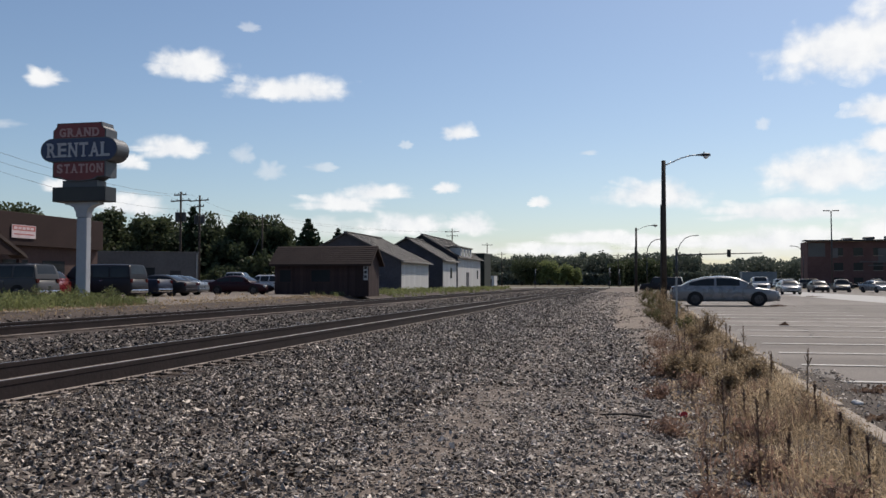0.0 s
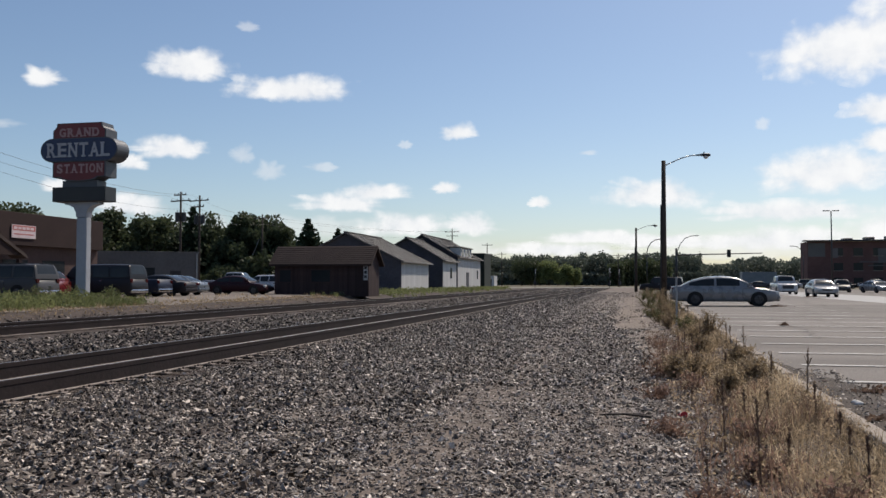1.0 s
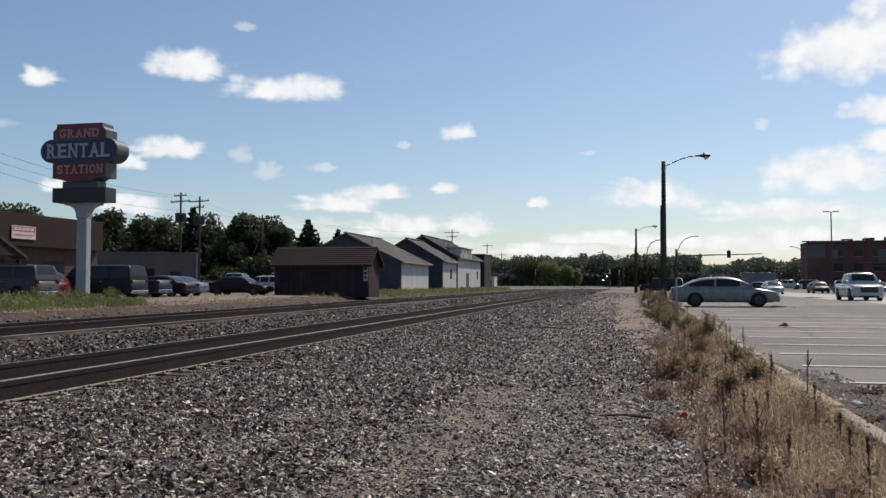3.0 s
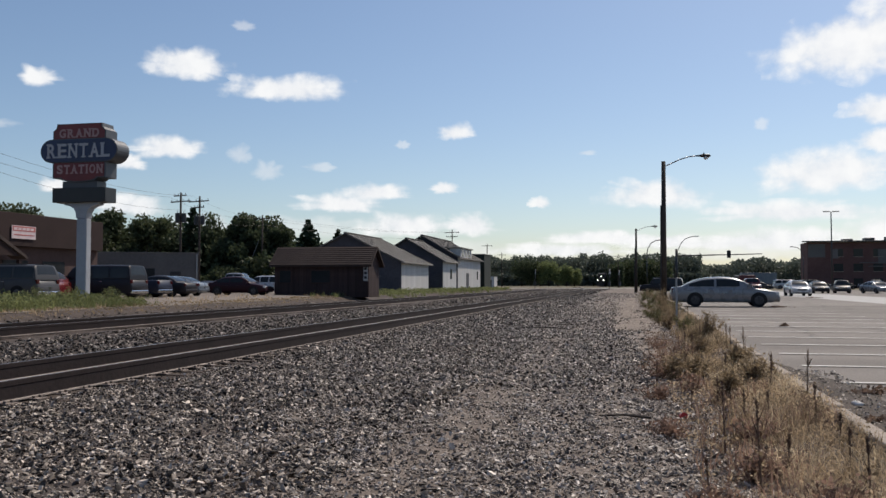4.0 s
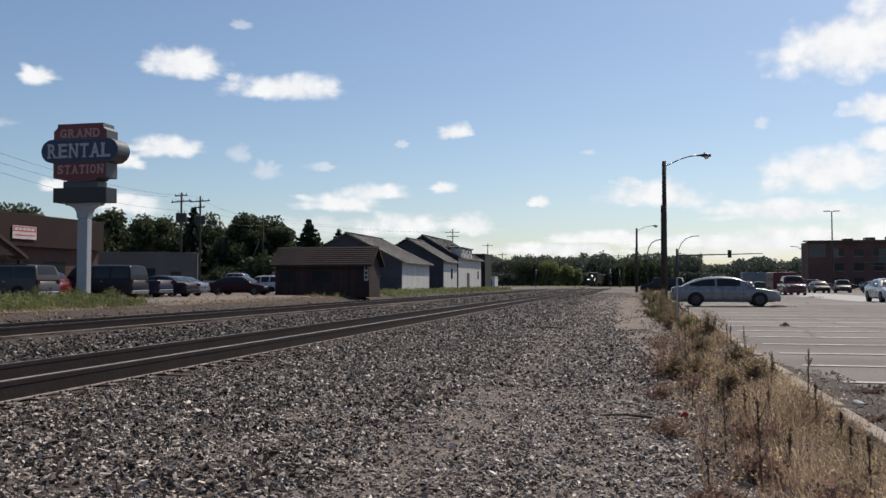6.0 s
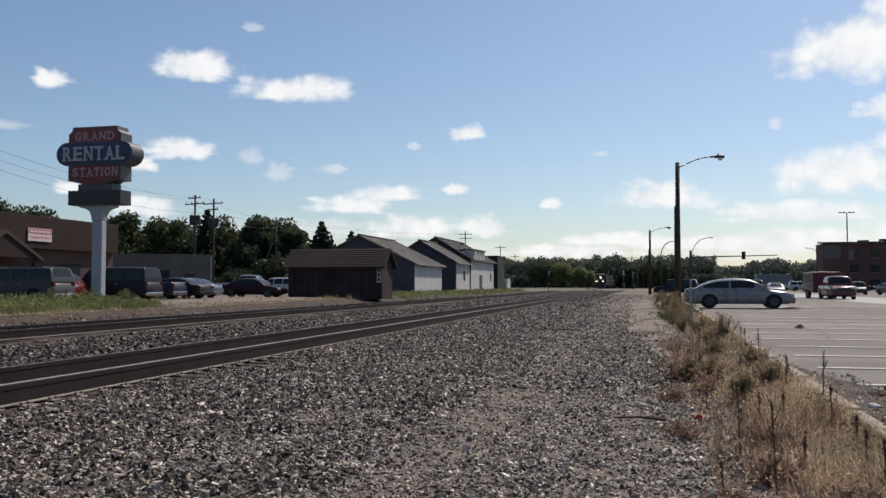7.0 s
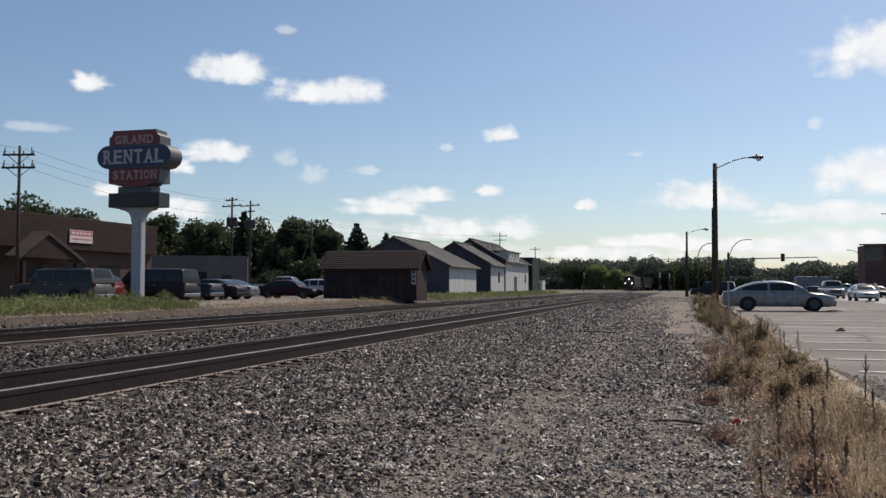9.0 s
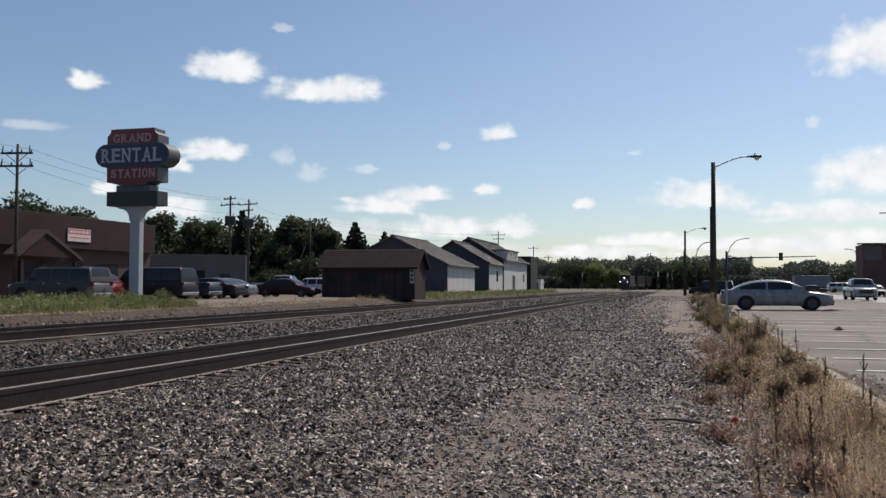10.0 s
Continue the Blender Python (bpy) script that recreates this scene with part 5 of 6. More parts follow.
def blades(name, x0, x1, y0, y1, n, h, width, seed, material, label, zf, edge=None, lean=0.5):
    """Upright tapering blades in tufts, three triangles' worth each."""
    rng = np.random.default_rng(seed)
    t = max(1, n // 14)
    tx, ty = rng.uniform(x0, x1, t), rng.uniform(y0, y1, t)
    pick = rng.integers(0, t, n)
    x, y = tx[pick] + rng.normal(size=n) * 0.09, ty[pick] + rng.normal(size=n) * 0.09
    keep = np.array([noise.noise((a * 0.8, b * 0.8, seed)) > -0.12 for a, b in zip(x, y)])
    if edge:
        keep &= np.array([edge(a, b) for a, b in zip(x, y)])
    x, y = x[keep], y[keep]
    n = len(x)
    z = np.array([zf(a, b) for a, b in zip(x, y)])
    tall = h * rng.uniform(0.4, 1.15, n)
    az = rng.uniform(0, 2 * math.pi, n)
    ln = rng.uniform(0.05, lean, n) * tall
    base = np.stack([x, y, z - 0.02], 1)
    side = np.stack([-np.sin(az), np.cos(az), np.zeros(n)], 1) * width
    out = np.stack([np.cos(az) * ln, np.sin(az) * ln, np.zeros(n)], 1)
    up = np.stack([np.zeros(n), np.zeros(n), tall], 1)
    mid = base + out * 0.35 + up * 0.6
    tip = base + out + up
    v = np.stack([base - side, base + side, mid + side * 0.7, mid - side * 0.7, tip + side * 0.15, tip - side * 0.15], 1).reshape(-1, 3)
    i = np.arange(n)[:, None] * 6
    f = np.concatenate([np.concatenate([i, i + 1, i + 2, i + 3], 1), np.concatenate([i + 3, i + 2, i + 4, i + 5], 1)])
    return tagged(mesh_np(name, v, f, material), label, "grass", kind="stuff")


def verge(x, y):
    """Weeds thin out towards the gravel path."""
    lim = (1.15 if y < 16 else 1.32) + 0.35 * noise.noise((y * 0.35, 1.0, 7.0)) + (0.012 * max(0, y - 12)) - (0.25 if y < 9 else 0)
    q = (x - lim + 0.75) / 1.3
    return q > 0 and noise.noise((x * 6.0, y * 2.6, 2.0)) > 0.75 - 1.35 * q


blades("dry_grass", 0.2, 2.02, 4.0, 14.0, 9000, 0.19, 0.0035, 21, L_DRY, "dry straw-coloured grass along the kerb", ground_z, verge)
blades("dry_grass", 1.15, 2.03, 4.6, 13.5, 9000, 0.21, 0.0022, 29, L_DRY, "fine golden grass strands bent over along the kerb", ground_z, verge, 1.5)
blades("dry_grass", 1.0, 2.03, 4.6, 16.0, 2600, 0.24, 0.0034, 30, L_STRAW, "sparse bleached straw standing in the dry grass", ground_z, verge, 1.8)
blades("dry_grass", 0.7, 2.02, 14.0, 34.0, 11000, 0.24, 0.006, 22, L_DRY, "dry straw-coloured grass along the kerb", ground_z, verge)
blades("dry_grass", 0.9, 2.0, 34.0, 110.0, 4500, 0.26, 0.010, 23, L_BUSH, "olive weeds along the far kerb", ground_z, verge)
blades("weeds", 0.4, 1.95, 9.0, 34.0, 4500, 0.26, 0.009, 24, L_BUSH, "low olive and brown weeds on the verge", ground_z, verge, 0.7)
blades("weeds", 0.0, 1.95, 5.0, 13.0, 6500, 0.24, 0.005, 28, L_RED, "reddish dead weeds on the verge", ground_z, verge, 0.9)
blades("green_weeds", -30.5, -21.4, 24.0, 37.0, 16000, 0.42, 0.008, 25, L_GRASS, "tall green weeds beside the far track", ground_z)
blades("green_weeds", -24.5, -20.0, 60.0, 150.0, 6000, 0.4, 0.02, 26, L_GRASS, "yellow-green grass along the barns", ground_z)
blades("dry_grass", -30.0, -20.2, 26.0, 62.0, 1400, 0.24, 0.014, 27, L_DRY, "thin dry grass at the yard's edge", ground_z)


def weed_patch(name, x0, x1, y0, y1, h, n, size, seed, material, label):
    """A low, uneven mat of leaves with taller clumps."""
    rng = np.random.default_rng(seed)
    x, y = rng.uniform(x0, x1, n), rng.uniform(y0, y1, n)
    top = np.array([h * (0.45 + 0.7 * noise.noise((a * 0.7, b * 0.5, seed)) + 0.5 * noise.noise((a * 2.3, b * 1.9, seed))) for a, b in zip(x, y)])
    keep = top > 0.05 * h
    x, y, top = x[keep], y[keep], top[keep]
    z = np.array([ground_z(a, b) for a, b in zip(x, y)]) + top * rng.uniform(0, 1, len(x)) ** 0.6
    v, f = quads(np.stack([x, y, z], 1), size, rng, long=1.5)
    return tagged(mesh_np(name, v, f, material), label, "weeds", kind="stuff")


weed_patch("green_weeds", -31.0, -21.6, 24.0, 36.5, 0.72, 20000, 0.045, 81, L_GRASS, "leafy green weeds growing beside the far track")
weed_patch("dry_weeds", 0.5, 2.0, 6.0, 22.0, 0.30, 7000, 0.015, 82, L_DRY, "tangled straw-coloured dry weeds on the verge")
weed_patch("dry_weeds", -22.6, -20.4, 14.0, 64.0, 0.16, 6000, 0.035, 84, L_BUSH, "pale dry weeds along the far track")
weed_patch("green_weeds", -23.5, -20.6, 68.0, 150.0, 0.55, 9000, 0.08, 85, L_GRASS, "yellow-green weeds before the barns")
weed_patch("dry_weeds", 0.3, 1.9, 8.0, 30.0, 0.22, 5000, 0.016, 83, L_STALK, "reddish brown dead weeds on the verge")

weed_patch("dry_weeds", 1.15, 2.02, 4.8, 14.0, 0.26, 7000, 0.012, 86, L_DRY, "golden dry grass tangled against the kerb")


def stalk_weed(x, y, h, seed, label, spikes=0.35, branches=5):
    """A dead upright weed: a stem, side twigs and a seed head."""
    rng = np.random.default_rng(seed)
    b = thing("weed_stalk", x, y, ground_z(x, y), 0, label, "weed", "dead weed stalks")
    bm = bmesh.new()
    lean = rng.uniform(-0.06, 0.06, 2)
    tip = Vector((lean[0] * h, lean[1] * h, h))
    tube(bm, (0, 0, -0.05), tip, 0.009, 0.004, 6)
    for i in range(branches):
        t = rng.uniform(0.25, 0.8)
        a = rng.uniform(0, 6.28)
        p = tip * t
        tube(bm, p, p + Vector((math.cos(a) * 0.08 * h, math.sin(a) * 0.08 * h, 0.17 * h)), 0.005, 0.003, 4)
    part("stem", bm, L_STALK, b)
    n = 110
    t = rng.uniform(1 - spikes * rng.uniform(0.5, 1.0), 1.02, n)
    c = np.outer(t, np.array(tip)) + rng.normal(size=(n, 3)) * np.array([0.007, 0.007, 0.012])
    v, f = quads(c, 0.009, rng)
    tagged(mesh_np("seed_head", v, f, L_STALK, b), kind="stuff")
    m = 16
    c = np.outer(rng.uniform(0.05, 0.7, m), np.array(tip)) + rng.normal(size=(m, 3)) * 0.03
    v, f = quads(c, 0.018, rng, long=1.6)
    tagged(mesh_np("leaves", v, f, L_BUSH, b), kind="stuff")
    return b


def leafy_weed(x, y, h, s, seed, label, material=None, n=900):
    rng = np.random.default_rng(seed)
    b = thing("weed_bush", x, y, ground_z(x, y), 0, label, "weed", "bushy weeds")
    bm = bmesh.new()
    cs = []
    for i in range(16):
        a = rng.uniform(0, 6.28)
        r = s * rng.uniform(0.1, 1.0)
        q = Vector((r * math.cos(a), r * math.sin(a), h * rng.uniform(0.55, 1.05) * (1 - 0.3 * r / s)))
        tube(bm, (0.2 * q.x, 0.2 * q.y, -0.03), q, 0.008, 0.004, 4)
        m = n // 16
        t = rng.uniform(0.25, 1.03, m)[:, None]
        cs.append(t * np.array(q) + rng.normal(size=(m, 3)) * 0.045)
    tagged(part("stemwork", bm, L_STALK, b), kind="stuff")
    v, f = quads(np.concatenate(cs), 0.017, rng, long=1.5)
    tagged(mesh_np("leaves", v, f, material or L_BUSH, b), kind="stuff")
    return b


DW = "tall dead brown weed stalk on the verge"
for i, (x, y, h) in enumerate([(0.82, 8.4, 0.70), (1.90, 10.45, 0.63), (1.6, 6.57, 0.44), (0.89, 6.58, 0.77), (0.84, 14.88, 0.94), (1.39, 19.7, 0.68), (1.46, 10.2, 0.34), (1.2, 10.15, 0.38), (1.92, 13.2, 0.36),
                               (1.9, 16.1, 0.58), (1.85, 17.8, 0.5), (1.95, 19.4, 0.42), (0.32, 12.8, 0.45), (1.8, 9.4, 0.42), (1.68, 7.5, 0.34), (1.23, 7.6, 0.33), (0.56, 7.05, 0.24), (1.65, 15.2, 0.5),
                               (1.1, 17.2, 0.55), (1.75, 12.1, 0.4), (1.5, 22.4, 0.6), (1.05, 11.6, 0.36), (0.7, 11.2, 0.3), (1.78, 8.3, 0.3), (1.35, 13.8, 0.46), (0.2, 16.2, 0.3), (1.0, 25.0, 0.6), (1.6, 27.0, 0.7)]):
    stalk_weed(x, y, h, 400 + i, DW)
for i, (x, y, h, s) in enumerate([(1.78, 21.9, 0.74, 0.46), (1.35, 31.8, 0.75, 0.6), (1.7, 15.2, 0.50, 0.28), (0.63, 14.5, 0.50, 0.32), (1.0, 15.0, 0.42, 0.40), (1.65, 51.0, 1.0, 0.45), (1.25, 12.1, 0.46, 0.30),
                                  (1.7, 12.9, 0.42, 0.30), (1.4, 18.5, 0.46, 0.35), (1.2, 34.5, 0.9, 0.7), (1.5, 39.0, 0.9, 0.6), (1.5, 21.6, 0.55, 0.4), (1.1, 28.0, 0.6, 0.5), (1.45, 46.0, 0.8, 0.5), (1.5, 60.0, 0.9, 0.6), (1.2, 70.0, 0.9, 0.7)]):
    leafy_weed(x, y, h, s, 460 + i, "bushy olive and brown weed beside the kerb", n=1500)
for i, (x, y, h, s) in enumerate([(1.45, 26.5, 0.8, 0.55), (0.9, 32.5, 0.85, 0.6), (1.65, 36.5, 1.0, 0.6), (0.75, 37.0, 0.7, 0.55), (1.3, 42.0, 0.95, 0.6), (0.8, 47.5, 0.8, 0.6), (1.75, 54.5, 1.1, 0.6), (1.1, 56.0, 0.9, 0.6), (0.7, 64.0, 0.9, 0.7), (1.6, 66.0, 1.0, 0.7), (0.9, 78.0, 1.0, 0.8), (1.6, 86.0, 1.0, 0.8)]):
    leafy_weed(x, y, h * 0.72, s * 0.85, 540 + i, "bushy olive green weed along the far kerb", L_OLIVE, 1500)
for i, (x, y, h, s) in enumerate([(0.62, 16.6, 0.52, 0.36), (0.45, 14.6, 0.40, 0.30), (0.92, 18.4, 0.55, 0.40), (0.30, 12.2, 0.24, 0.22), (0.55, 20.4, 0.40, 0.35), (0.85, 12.9, 0.40, 0.26),
                                  (0.35, 9.4, 0.20, 0.22), (0.95, 7.4, 0.28, 0.26), (1.15, 8.9, 0.32, 0.24), (0.6, 6.4, 0.2, 0.25), (1.3, 6.2, 0.3, 0.25)]):
    leafy_weed(x, y, h * 0.9, s * 1.15, 580 + i, "feathery reddish-brown dead weed on the verge", L_RED, 420)
for i, (x, y) in enumerate([(-25.6, 34.6), (-24.2, 34.2), (-26.8, 35.0), (-28.5, 33.0), (-23.0, 35.2), (-30.5, 32.0)]):
    leafy_weed(x, y, 0.85, 0.6, 500 + i, "leafy green weed at the foot of the sign", L_GRASS, 1300)

post = thing("steel_post", 1.41, 29.7, ground_z(1.41, 29.7), 0, "thin grey steel post among the weeds", "post")
part("shaft", boxm(-0.03, 0.03, -0.03, 0.03, -0.2, 1.6, bevel=0.005), M_STEEL, post)
cap = new("red_cup")
cap.matrix_basis = pose(0.56, 10.67, 0.03, 80, 0, 20)
tagged(cap, "small crushed red plastic cup on the gravel", "litter")
part("cup_body", tubem((0, 0, -0.05), (0, 0, 0.05), 0.03, 0.045, 14), mat("red_plastic", (0.45, 0.02, 0.02), (0.55, 0.04, 0.04), 5, 0.4, 0, 0.1), cap)
part("cup_rim", tubem((0, 0, 0.051), (0, 0, 0.058), 0.048, 0.048, 14), MATS["red_plastic"], cap)
rag_bm = bmesh.new()
bmesh.ops.create_icosphere(rag_bm, subdivisions=3, radius=0.05)
for v in rag_bm.verts:
    k = 1 + 0.5 * noise.noise(v.co * 14)
    v.co = Vector((v.co.x * 1.3 * k, v.co.y * k, max(v.co.z * 0.7 * k, -0.03)))
rag = tagged(part("rag", rag_bm, mat("white_cloth", (0.66, 0.62, 0.57), (0.82, 0.78, 0.73), 12, 0.9, 0, 0.4), smooth=True), "crumpled white rag on the asphalt", "litter")
rag.matrix_basis = pose(2.55, 11.05, lot_z(11) + 0.04)


def clod(x, y, z, s, seed):
    """Swept-up dead leaves and dirt on the asphalt."""
    rng = np.random.default_rng(seed)
    s *= 0.55
    c = rng.normal(size=(160, 3)) * np.array([s, s * 0.5, 0.0])
    c[:, 2] = np.abs(rng.normal(size=160)) * 0.035 * np.exp(-(c[:, 0] / s) ** 2 * 0.5)
    v, f = quads(c, 0.035, rng)
    ob = mesh_np("leaf_litter", v, f, L_STALK)
    ob.matrix_basis = pose(x, y, z + 0.03)
    return tagged(ob, "small heap of dead leaves on asphalt", "leaf litter", "leaf heaps", "stuff")


def dirt_strip(x, y):
    """Bare dirt between path and weeds, fading under the gravel at its ragged edge."""
    w = 0.75 if y < 22 else min(0.75 + (y - 22) * 0.05, 1.5)
    d = abs(x - 1.3 + w) / w + 0.8 * noise.noise((x * 1.3, y * 0.35, 8.0)) + 0.6 * noise.noise((x * 4.0, y * 1.7, 8.0)) + (0.6 if y < 19 else 0)
    return way_z(x, y) + 0.035 - 0.06 * max(0.0, d)


sheet("dirt", list(np.arange(-2.2, 1.75, 0.12)), list(np.arange(16, 75, 0.5)), dirt_strip, mat("bare_tan_dirt", (0.13, 0.103, 0.083), (0.25, 0.203, 0.167), 8, 0.95, 0, 0.4), "bare tan dirt beside the gravel path", "dirt")
clod(6.7, 43.6, lot_z(43.6), 0.45, 61)
clod(4.4, 27.5, lot_z(27.5), 0.1, 62)
clod(3.1, 12.2, lot_z(12.2), 0.3, 63)
clod(2.7, 9.9, lot_z(9.9), 0.35, 64)
clod(14.0, 74.0, lot_z(74), 0.5, 65)
M_SOIL = mat("dark_washed_soil", (0.035, 0.027, 0.022), (0.10, 0.08, 0.066), 9, 0.95, 0, 0.5)
soil_bm = bmesh.new()
ring = [(2.22, 6.0)] + [(2.3 + 0.55 * (1 + noise.noise((q * 0.7, 3.0, 1.0)) * 0.6 + 0.5 * noise.noise((q * 3.3, 5.0, 1.0)) + 0.4 * noise.noise((q * 8.0, 5.0, 2.0))) * (0.95 if q < 12.5 else 0.35), q) for q in np.arange(6.0, 16.0, 0.06)] + [(2.22, 16.0)]
soil_bm.faces.new([soil_bm.verts.new((a, b, lot_z(b) + 0.020)) for a, b in ring])
bmesh.ops.triangulate(soil_bm, faces=soil_bm.faces[:])
tagged(part("gutter_soil", soil_bm, M_SOIL), "dark washed soil along the gutter", "soil", kind="structure")
for i, (x, y, ln, a) in enumerate([(-2.7, 27.9, 1.3, 75), (-0.1, 10.4, 0.6, 85), (-2.2, 30.5, 0.9, 60), (1.0, 40.0, 1.2, 85)]):
    b = thing("stick", x, y, way_z(x, y), a, "dark dead stick lying on the gravel", "stick", "dead sticks")
    part("shaft", tube(tubem((0, -ln / 2, 0.03), (0.03, 0, 0.045), 0.016, 0.014, 6), (0.03, 0, 0.045), (0, ln / 2, 0.03), 0.014, 0.008, 6), M_WOOD, b)


# cracks and patches in the asphalt
M_CRACK = mat("asphalt_crack_filler", (0.04, 0.036, 0.033), (0.08, 0.072, 0.066), 9, 0.9, 0, 0.2)
rng = np.random.default_rng(91)
for i, (x, y, ang, ln, wd) in enumerate([(2.6, 13.0, 12, 6.0, 0.035), (3.4, 15.6, -6, 6.5, 0.03), (2.5, 19.4, 4, 7.0, 0.04), (5.0, 12.2, 80, 9.0, 0.03), (4.2, 22.0, 86, 11.0, 0.045), (7.3, 20.0, 92, 16.0, 0.05), (3.0, 31.0, 3, 7.0, 0.06),
                                         (6.0, 34.0, 88, 14.0, 0.06), (2.5, 38.5, -4, 8.0, 0.07), (9.0, 40.0, 85, 30.0, 0.09), (3.0, 50.0, 2, 7.4, 0.09), (3.4, 11.0, 35, 2.6, 0.03)]):
    bm = bmesh.new()
    prev = None
    a = radians(ang)
    px, py = x, y
    for k in range(int(ln / 0.25)):
        j = a + rng.normal() * 0.45
        px, py = px + 0.25 * math.cos(j), py + 0.25 * math.sin(j)
        w = wd * rng.uniform(0.12, 0.42)
        q = [bm.verts.new((px - w * math.sin(a), py + w * math.cos(a), lot_z(py) + 0.0165)), bm.verts.new((px + w * math.sin(a), py - w * math.cos(a), lot_z(py) + 0.0165))]
        if prev:
            bm.faces.new((prev[0], prev[1], q[1], q[0]))
        prev = q
    tagged(part("asphalt_crack", bm, M_CRACK), "dark ragged crack across the parking asphalt", "crack", "asphalt cracks", "structure")
# ---------------- clouds ----------------
def cloud_mat(name, dens, bright):
    m = bpy.data.materials.new(name)
    m.use_nodes = True
    n, l = m.node_tree.nodes, m.node_tree.links
    n.remove(n["Principled BSDF"])
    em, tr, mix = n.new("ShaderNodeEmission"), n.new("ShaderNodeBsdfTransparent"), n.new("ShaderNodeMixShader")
    at = n.new("ShaderNodeAttribute")
    at.attribute_name = "inner"
    co = n.new("ShaderNodeTexCoord")
    ns = n.new("ShaderNodeTexNoise")
    ns.inputs["Scale"].default_value, ns.inputs["Detail"].default_value, ns.inputs["Roughness"].default_value = 0.011, 4.0, 0.52
    inf = n.new("ShaderNodeObjectInfo")
    shift = n.new("ShaderNodeVectorMath")
    shift.operation = "ADD"
    sc = n.new("ShaderNodeMath")
    sc.operation = "MULTIPLY"
    sc.inputs[1].default_value = 9000.0
    l.new(inf.outputs["Random"], sc.inputs[0])
    l.new(co.outputs["Object"], shift.inputs[0])
    l.new(sc.outputs[0], shift.inputs[1])
    l.new(shift.outputs[0], ns.inputs["Vector"])
    k = n.new("ShaderNodeMath")
    k.operation = "MULTIPLY_ADD"
    k.inputs[1].default_value, k.inputs[2].default_value = 1.6, -0.84
    l.new(ns.outputs[0], k.inputs[0])
    s = n.new("ShaderNodeMath")
    s.operation = "ADD"
    l.new(at.outputs["Fac"], s.inputs[0])
    l.new(k.outputs[0], s.inputs[1])
    mr = n.new("ShaderNodeMapRange")
    mr.interpolation_type = "SMOOTHSTEP"
    mr.inputs["From Min"].default_value, mr.inputs["From Max"].default_value = 0.0, 0.85
    mr.inputs["To Max"].default_value = dens
    l.new(s.outputs[0], mr.inputs["Value"])
    l.new(mr.outputs[0], mix.inputs[0])
    # grey shading and sunlit white go into the emission colour, spread by noise
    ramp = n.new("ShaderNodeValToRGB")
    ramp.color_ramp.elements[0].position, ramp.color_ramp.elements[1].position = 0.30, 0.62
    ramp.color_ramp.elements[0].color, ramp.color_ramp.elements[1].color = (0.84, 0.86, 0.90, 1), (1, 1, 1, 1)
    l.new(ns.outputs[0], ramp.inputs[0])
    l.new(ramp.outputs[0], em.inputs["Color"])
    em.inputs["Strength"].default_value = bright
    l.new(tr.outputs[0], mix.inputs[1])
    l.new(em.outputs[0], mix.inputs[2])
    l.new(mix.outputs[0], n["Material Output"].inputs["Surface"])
    return m


CLOUD_D = 3200.0
# both clouds glow by themselves; their brightness is emission, not sunlight
M_CLOUD = cloud_mat("glowing_cloud", 0.95, 0.97)
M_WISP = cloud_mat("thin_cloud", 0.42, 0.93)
CLOUDS = []


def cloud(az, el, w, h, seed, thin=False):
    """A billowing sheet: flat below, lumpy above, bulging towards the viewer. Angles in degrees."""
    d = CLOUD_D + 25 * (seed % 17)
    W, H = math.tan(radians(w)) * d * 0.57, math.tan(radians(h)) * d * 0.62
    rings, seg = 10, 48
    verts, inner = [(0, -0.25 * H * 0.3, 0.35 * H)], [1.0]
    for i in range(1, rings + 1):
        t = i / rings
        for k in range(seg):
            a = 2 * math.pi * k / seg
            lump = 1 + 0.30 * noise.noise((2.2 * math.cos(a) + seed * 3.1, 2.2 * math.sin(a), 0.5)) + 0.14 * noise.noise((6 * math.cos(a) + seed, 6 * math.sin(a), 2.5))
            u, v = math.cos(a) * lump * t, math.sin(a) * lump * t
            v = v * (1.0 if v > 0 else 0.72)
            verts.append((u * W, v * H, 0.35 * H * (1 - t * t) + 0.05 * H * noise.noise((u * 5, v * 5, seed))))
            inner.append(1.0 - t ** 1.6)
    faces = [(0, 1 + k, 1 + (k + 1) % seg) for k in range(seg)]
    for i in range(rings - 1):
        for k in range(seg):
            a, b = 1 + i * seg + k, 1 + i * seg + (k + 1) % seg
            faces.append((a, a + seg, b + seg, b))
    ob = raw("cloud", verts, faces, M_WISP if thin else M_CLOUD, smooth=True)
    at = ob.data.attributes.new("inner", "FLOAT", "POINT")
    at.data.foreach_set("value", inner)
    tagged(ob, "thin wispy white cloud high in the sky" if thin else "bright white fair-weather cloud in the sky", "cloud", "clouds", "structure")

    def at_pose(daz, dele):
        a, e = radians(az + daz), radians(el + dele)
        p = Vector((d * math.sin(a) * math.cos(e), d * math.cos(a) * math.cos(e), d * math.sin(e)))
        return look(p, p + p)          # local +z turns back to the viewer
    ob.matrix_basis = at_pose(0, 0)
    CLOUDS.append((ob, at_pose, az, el))


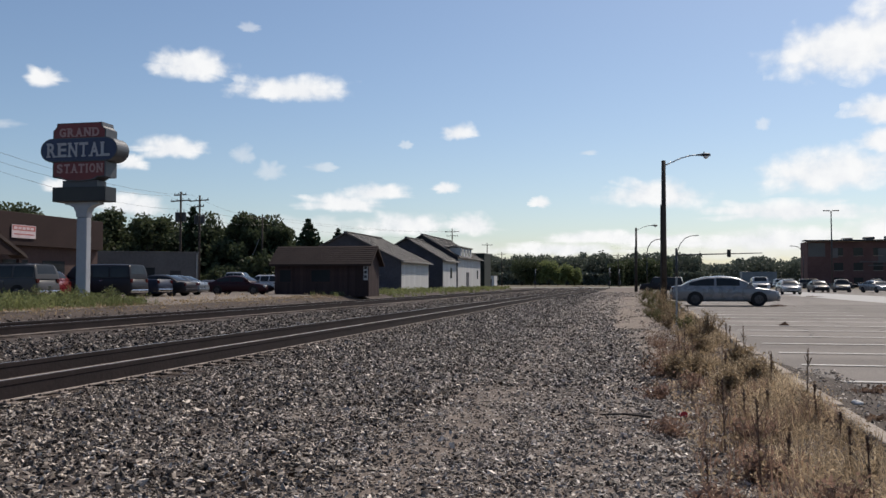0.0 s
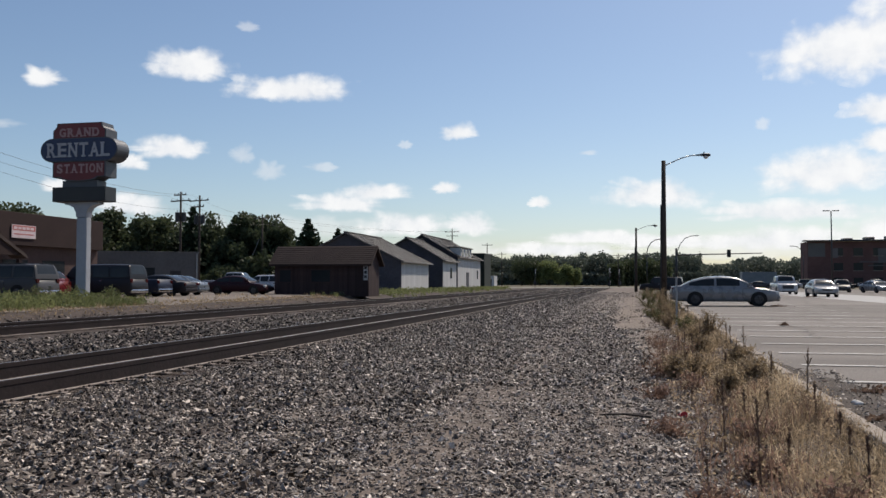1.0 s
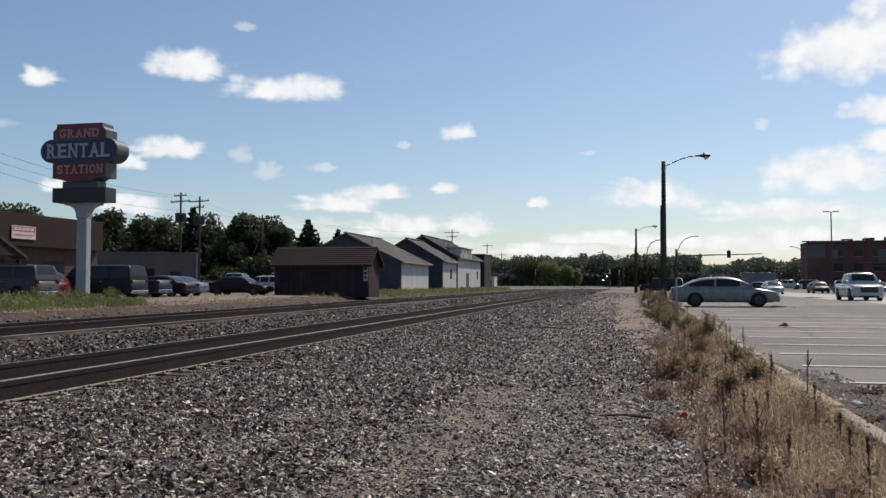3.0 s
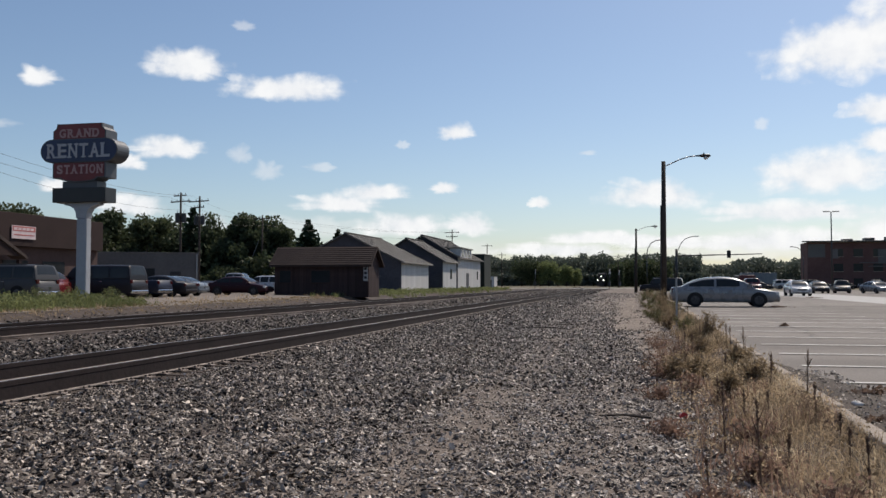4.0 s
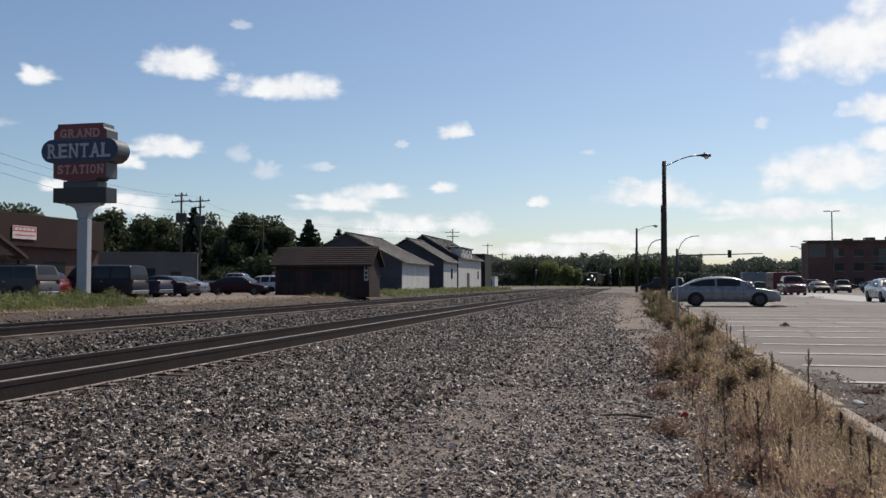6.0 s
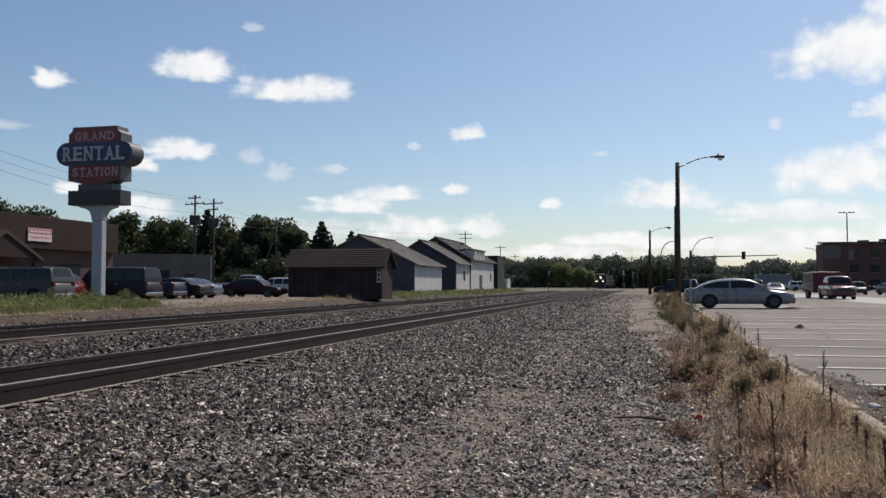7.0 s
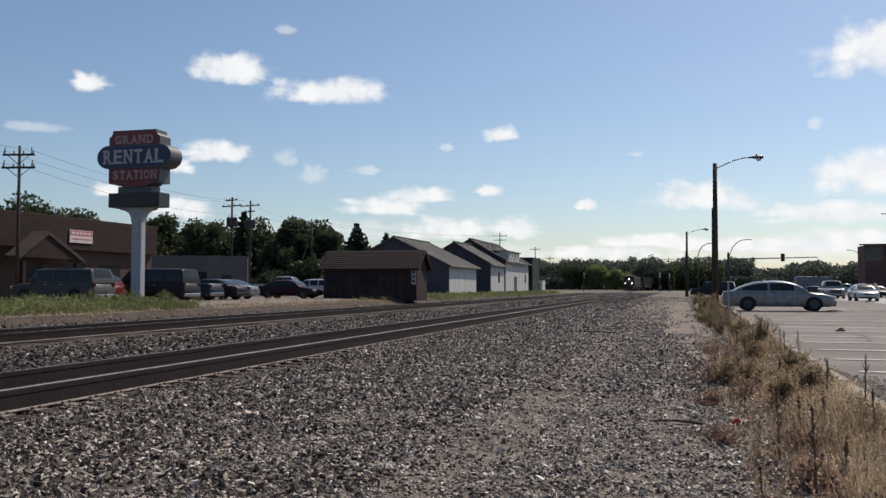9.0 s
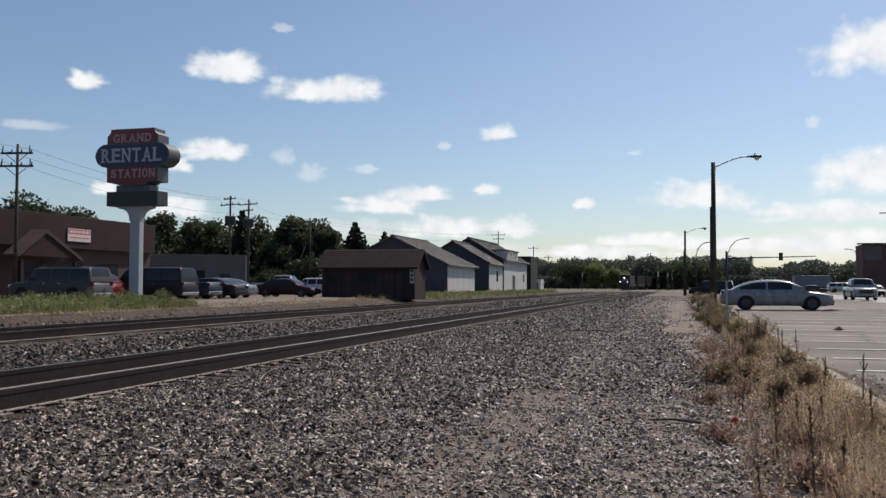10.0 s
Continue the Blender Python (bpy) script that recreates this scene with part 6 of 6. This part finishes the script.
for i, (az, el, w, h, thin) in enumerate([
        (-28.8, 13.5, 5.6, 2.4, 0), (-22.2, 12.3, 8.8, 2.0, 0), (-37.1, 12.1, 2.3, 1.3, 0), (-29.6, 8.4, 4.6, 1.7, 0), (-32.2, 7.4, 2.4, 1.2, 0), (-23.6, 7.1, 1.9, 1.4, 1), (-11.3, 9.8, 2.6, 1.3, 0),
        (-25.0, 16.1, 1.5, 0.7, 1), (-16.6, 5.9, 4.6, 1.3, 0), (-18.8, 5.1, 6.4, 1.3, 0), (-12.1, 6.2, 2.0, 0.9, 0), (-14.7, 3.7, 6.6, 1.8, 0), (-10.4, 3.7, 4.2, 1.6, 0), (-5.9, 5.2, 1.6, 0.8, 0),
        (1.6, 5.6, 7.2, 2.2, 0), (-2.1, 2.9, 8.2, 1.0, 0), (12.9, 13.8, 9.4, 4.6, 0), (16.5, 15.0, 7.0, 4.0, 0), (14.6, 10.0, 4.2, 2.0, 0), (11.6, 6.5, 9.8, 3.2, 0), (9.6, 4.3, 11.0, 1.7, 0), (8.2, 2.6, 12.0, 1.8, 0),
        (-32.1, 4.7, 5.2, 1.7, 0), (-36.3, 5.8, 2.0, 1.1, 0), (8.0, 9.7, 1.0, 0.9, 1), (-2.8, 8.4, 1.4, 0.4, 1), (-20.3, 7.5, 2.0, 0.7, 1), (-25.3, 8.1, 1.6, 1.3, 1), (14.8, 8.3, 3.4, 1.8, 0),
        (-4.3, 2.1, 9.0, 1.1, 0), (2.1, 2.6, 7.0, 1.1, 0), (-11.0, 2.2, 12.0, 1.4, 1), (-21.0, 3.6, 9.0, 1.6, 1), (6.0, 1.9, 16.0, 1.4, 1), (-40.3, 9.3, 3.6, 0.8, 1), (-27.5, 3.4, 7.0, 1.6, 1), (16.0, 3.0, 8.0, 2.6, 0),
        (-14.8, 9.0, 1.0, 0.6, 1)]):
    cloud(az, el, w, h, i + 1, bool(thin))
# ---------------- loose stones ----------------
def stone_shapes(k, rng):
    """A few broken, angular shards with eight corners, as vertices and triangles."""
    base = np.array([(-1, -1, -1), (1, -1, -1), (1, 1, -1), (-1, 1, -1), (-1, -1, 1), (1, -1, 1), (1, 1, 1), (-1, 1, 1)], float) * 0.72
    tri = np.array([(0, 2, 1), (0, 3, 2), (4, 5, 6), (4, 6, 7), (0, 1, 5), (0, 5, 4), (1, 2, 6), (1, 6, 5), (2, 3, 7), (2, 7, 6), (3, 0, 4), (3, 4, 7)])
    out = []
    for _ in range(k):
        v = base + rng.uniform(-0.42, 0.42, (8, 3))
        v[4:, :2] *= rng.uniform(0.45, 0.95)
        out.append(v * np.array([rng.uniform(1.1, 1.9), rng.uniform(0.65, 1.0), rng.uniform(0.24, 0.46)]))
    return out, tri


def stones(name, x, y, zf, lo, hi, seed, material, label, parent=None):
    rng = np.random.default_rng(seed)
    shapes, tri = stone_shapes(24, rng)
    n = len(x)
    z = np.array([zf(a, b) for a, b in zip(x, y)])
    size = lo * (hi / lo) ** (rng.uniform(0, 1, n) ** 1.6)
    ax = rng.normal(size=(n, 4)) * np.array([1.0, 0.32, 0.32, 1.0])
    ax /= np.linalg.norm(ax, axis=1)[:, None]
    w, i, j, k = ax.T
    rot = np.stack([1 - 2 * (j * j + k * k), 2 * (i * j - k * w), 2 * (i * k + j * w), 2 * (i * j + k * w), 1 - 2 * (i * i + k * k), 2 * (j * k - i * w), 2 * (i * k - j * w), 2 * (j * k + i * w), 1 - 2 * (i * i + j * j)], 1).reshape(n, 3, 3)
    sh = np.array(shapes)[rng.integers(0, 24, n)]
    v = np.einsum("nij,nkj->nki", rot, sh) * size[:, None, None]
    v += np.stack([x, y, z + size * 0.25], 1)[:, None, :]
    f = tri[None] + (np.arange(n) * 8)[:, None, None]
    return tagged(mesh_np(name, v.reshape(-1, 3), f.reshape(-1, 3), material, parent, flat=True), label, "stones", kind="stuff")


def scatter(x0, x1, y0, y1, n, rng, power=1.0):
    """More stones per metre near y0."""
    u = rng.uniform(0, 1, n)
    y = y0 * (y1 / y0) ** u if power else y0 + (y1 - y0) * u
    return rng.uniform(x0, x1, n), y


def in_rut(x, y):
    """1 in the wheel ruts of the service path, where the fine gravel is pressed into the dirt, 0 beside them."""
    wob = np.array([0.16 * noise.noise((0.0, b * 0.22, 6.0)) + 0.10 * noise.noise((a * 2.0, b * 1.1, 6.5)) for a, b in zip(x, y)])
    return np.clip(0.55 * np.exp(-((x + 1.85 + wob) / 0.42) ** 2) + 0.25 * np.exp(-((x + 0.25 + wob) / 0.3) ** 2), 0, 1)


rng = np.random.default_rng(77)
bed = lambda x, y: ground_z(x, y) + 0.016 + bumpy(x, y, 0.04, 1.3)
way = lambda x, y: ground_z(x, y) + 0.012 + bumpy(x, y, 0.035)
# coarse ballast on the near shoulder
x, y = scatter(-7.3, -2.4, 5.0, 30.0, 66000, rng)
keep = (x < -4.0 + 1.2 * np.array([noise.noise((a * 0.5, b * 0.4, 3.0)) for a, b in zip(x, y)])) | (rng.uniform(0, 1, len(x)) < 0.35)
stones("ballast_stones", x[keep], y[keep], bed, 0.015, 0.035, 1, M_STONE, "coarse grey crushed ballast stones")
x, y = scatter(-7.3, -3.2, 28.0, 90.0, 16000, rng)
stones("ballast_stones", x, y, bed, 0.024, 0.05, 2, M_STONE, "coarse grey crushed ballast stones")
# between the tracks and between the rails
x, y = scatter(-15.6, -9.9, 6.0, 70.0, 22000, rng)
stones("ballast_stones", x, y, bed, 0.03, 0.055, 3, M_DARKSTONE, "grey ballast stones between the tracks")
x, y = scatter(-9.7, -6.9, 3.5, 40.0, 3500, rng)
stones("ballast_stones", x, y, lambda a, b: ground_z(a, b), 0.02, 0.035, 4, M_DARKSTONE, "grey ballast stones between the rails")
x, y = scatter(-16.0, -4.6, 70.0, 190.0, 9000, rng)
stones("ballast_stones", x, y, bed, 0.045, 0.085, 10, M_DARKSTONE, "grey ballast stones far along the tracks")
x, y = scatter(-20.4, -18.4, 14.0, 60.0, 3500, rng)
stones("ballast_stones", x, y, bed, 0.03, 0.06, 5, M_DARKSTONE, "grey ballast stones beyond the far track")
# finer gravel on the path
x, y = scatter(-4.2, 1.7, 5.0, 26.0, 78000, rng)
keep = rng.uniform(0, 1, len(x)) > in_rut(x, y)
x, y = x[keep], y[keep]
stones("gravel", x, y, way, 0.009, 0.022, 6, M_PEBBLE, "fine pale gravel on the service path")
x, y = scatter(-4.2, 1.4, 5.0, 40.0, 11000, rng)
keep = rng.uniform(0, 1, len(x)) > in_rut(x, y)
x, y = x[keep], y[keep]
stones("gravel", x, y, way, 0.018, 0.034, 7, M_PEBBLE, "scattered larger stones on the path")
x, y = scatter(-4.5, 0.9, 24.0, 110.0, 17000, rng)
keep = rng.uniform(0, 1, len(x)) > np.maximum(in_rut(x, y), np.clip((x + 2.2) * 0.28, 0, 0.75))
x, y = x[keep], y[keep]
stones("gravel", x, y, way, 0.02, 0.045, 8, M_PEBBLE, "pale gravel further along the path")
x, y = scatter(-4.2, 0.4, 13.0, 48.0, 9000, rng)
keep = rng.uniform(0, 1, len(x)) > in_rut(x, y)
stones("gravel", x[keep], y[keep], way, 0.024, 0.044, 11, M_STONE, "loose dark and pale stones strewn over the path")
x, y = scatter(2.24, 3.1, 5.5, 15.0, 2600, rng)
stones("gutter_grit", x, y, lambda a, b: lot_z(b) + 0.02, 0.006, 0.022, 9, M_PEBBLE, "loose grit washed along the gutter")
# ---------------- what moves ----------------
def street_rows(y_at, z=0.4):
    """Down the street towards the camera: rows from (seconds, y of the middle)."""
    return [(t, pose(15.2, y, lot_z(y) + 0.004, 0, 0, -90)) for t, y in y_at]


def rail_rows(y_at):
    rows = []
    for t, y in y_at:
        dx = (track_x(y + 2) - track_x(y - 2)) / 4
        rows.append((t, pose(track_x(y), y, 0.40, 0, 0, -90 - math.degrees(math.atan(dx)))))
    return rows


def motions():
    walk(T_SEDAN, street_rows([(0, 92.5), (1, 76.8), (2, 61.5), (5, 15.0), (10, -62)]))
    walk(T_PICK, street_rows([(0, 113), (0.5, 104), (1, 95.2), (1.5, 87.2), (2, 79.6), (2.7, 69.2), (5, 34), (10, -44)]))
    walk(T_WHITE, street_rows([(0, 148), (4, 87.5), (5.5, 65.0), (8, 27), (10, -3)]))
    walk(T_RED, street_rows([(0, 180), (5, 105.5), (5.5, 98.2), (7.0, 77), (7.5, 70.2), (10, 36)]))
    walk(T_TRAILER, street_rows([(0, 186.6), (5, 112.1), (5.5, 104.8), (7.0, 83.6), (7.5, 76.8), (10, 42.6)]))
    walk(T_LAST, street_rows([(0, 245), (8, 116), (9, 100.5), (10, 84)]))
    walk(T_HATCH, street_rows([(0, 215), (8, 98), (9, 83.5), (10, 67.5)]))
    front = [(t, 345 - 8.2 * t) for t in range(0, 11)]
    walk(LOCO, rail_rows([(t, y + 10) for t, y in front]))
    for i, h in enumerate(HOPPERS):
        walk(h, rail_rows([(t, y + 29.5 + 17.2 * i) for t, y in front]))
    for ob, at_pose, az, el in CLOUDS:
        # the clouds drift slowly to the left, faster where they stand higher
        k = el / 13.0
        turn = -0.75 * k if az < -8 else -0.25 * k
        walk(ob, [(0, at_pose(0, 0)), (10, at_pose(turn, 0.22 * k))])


motions()
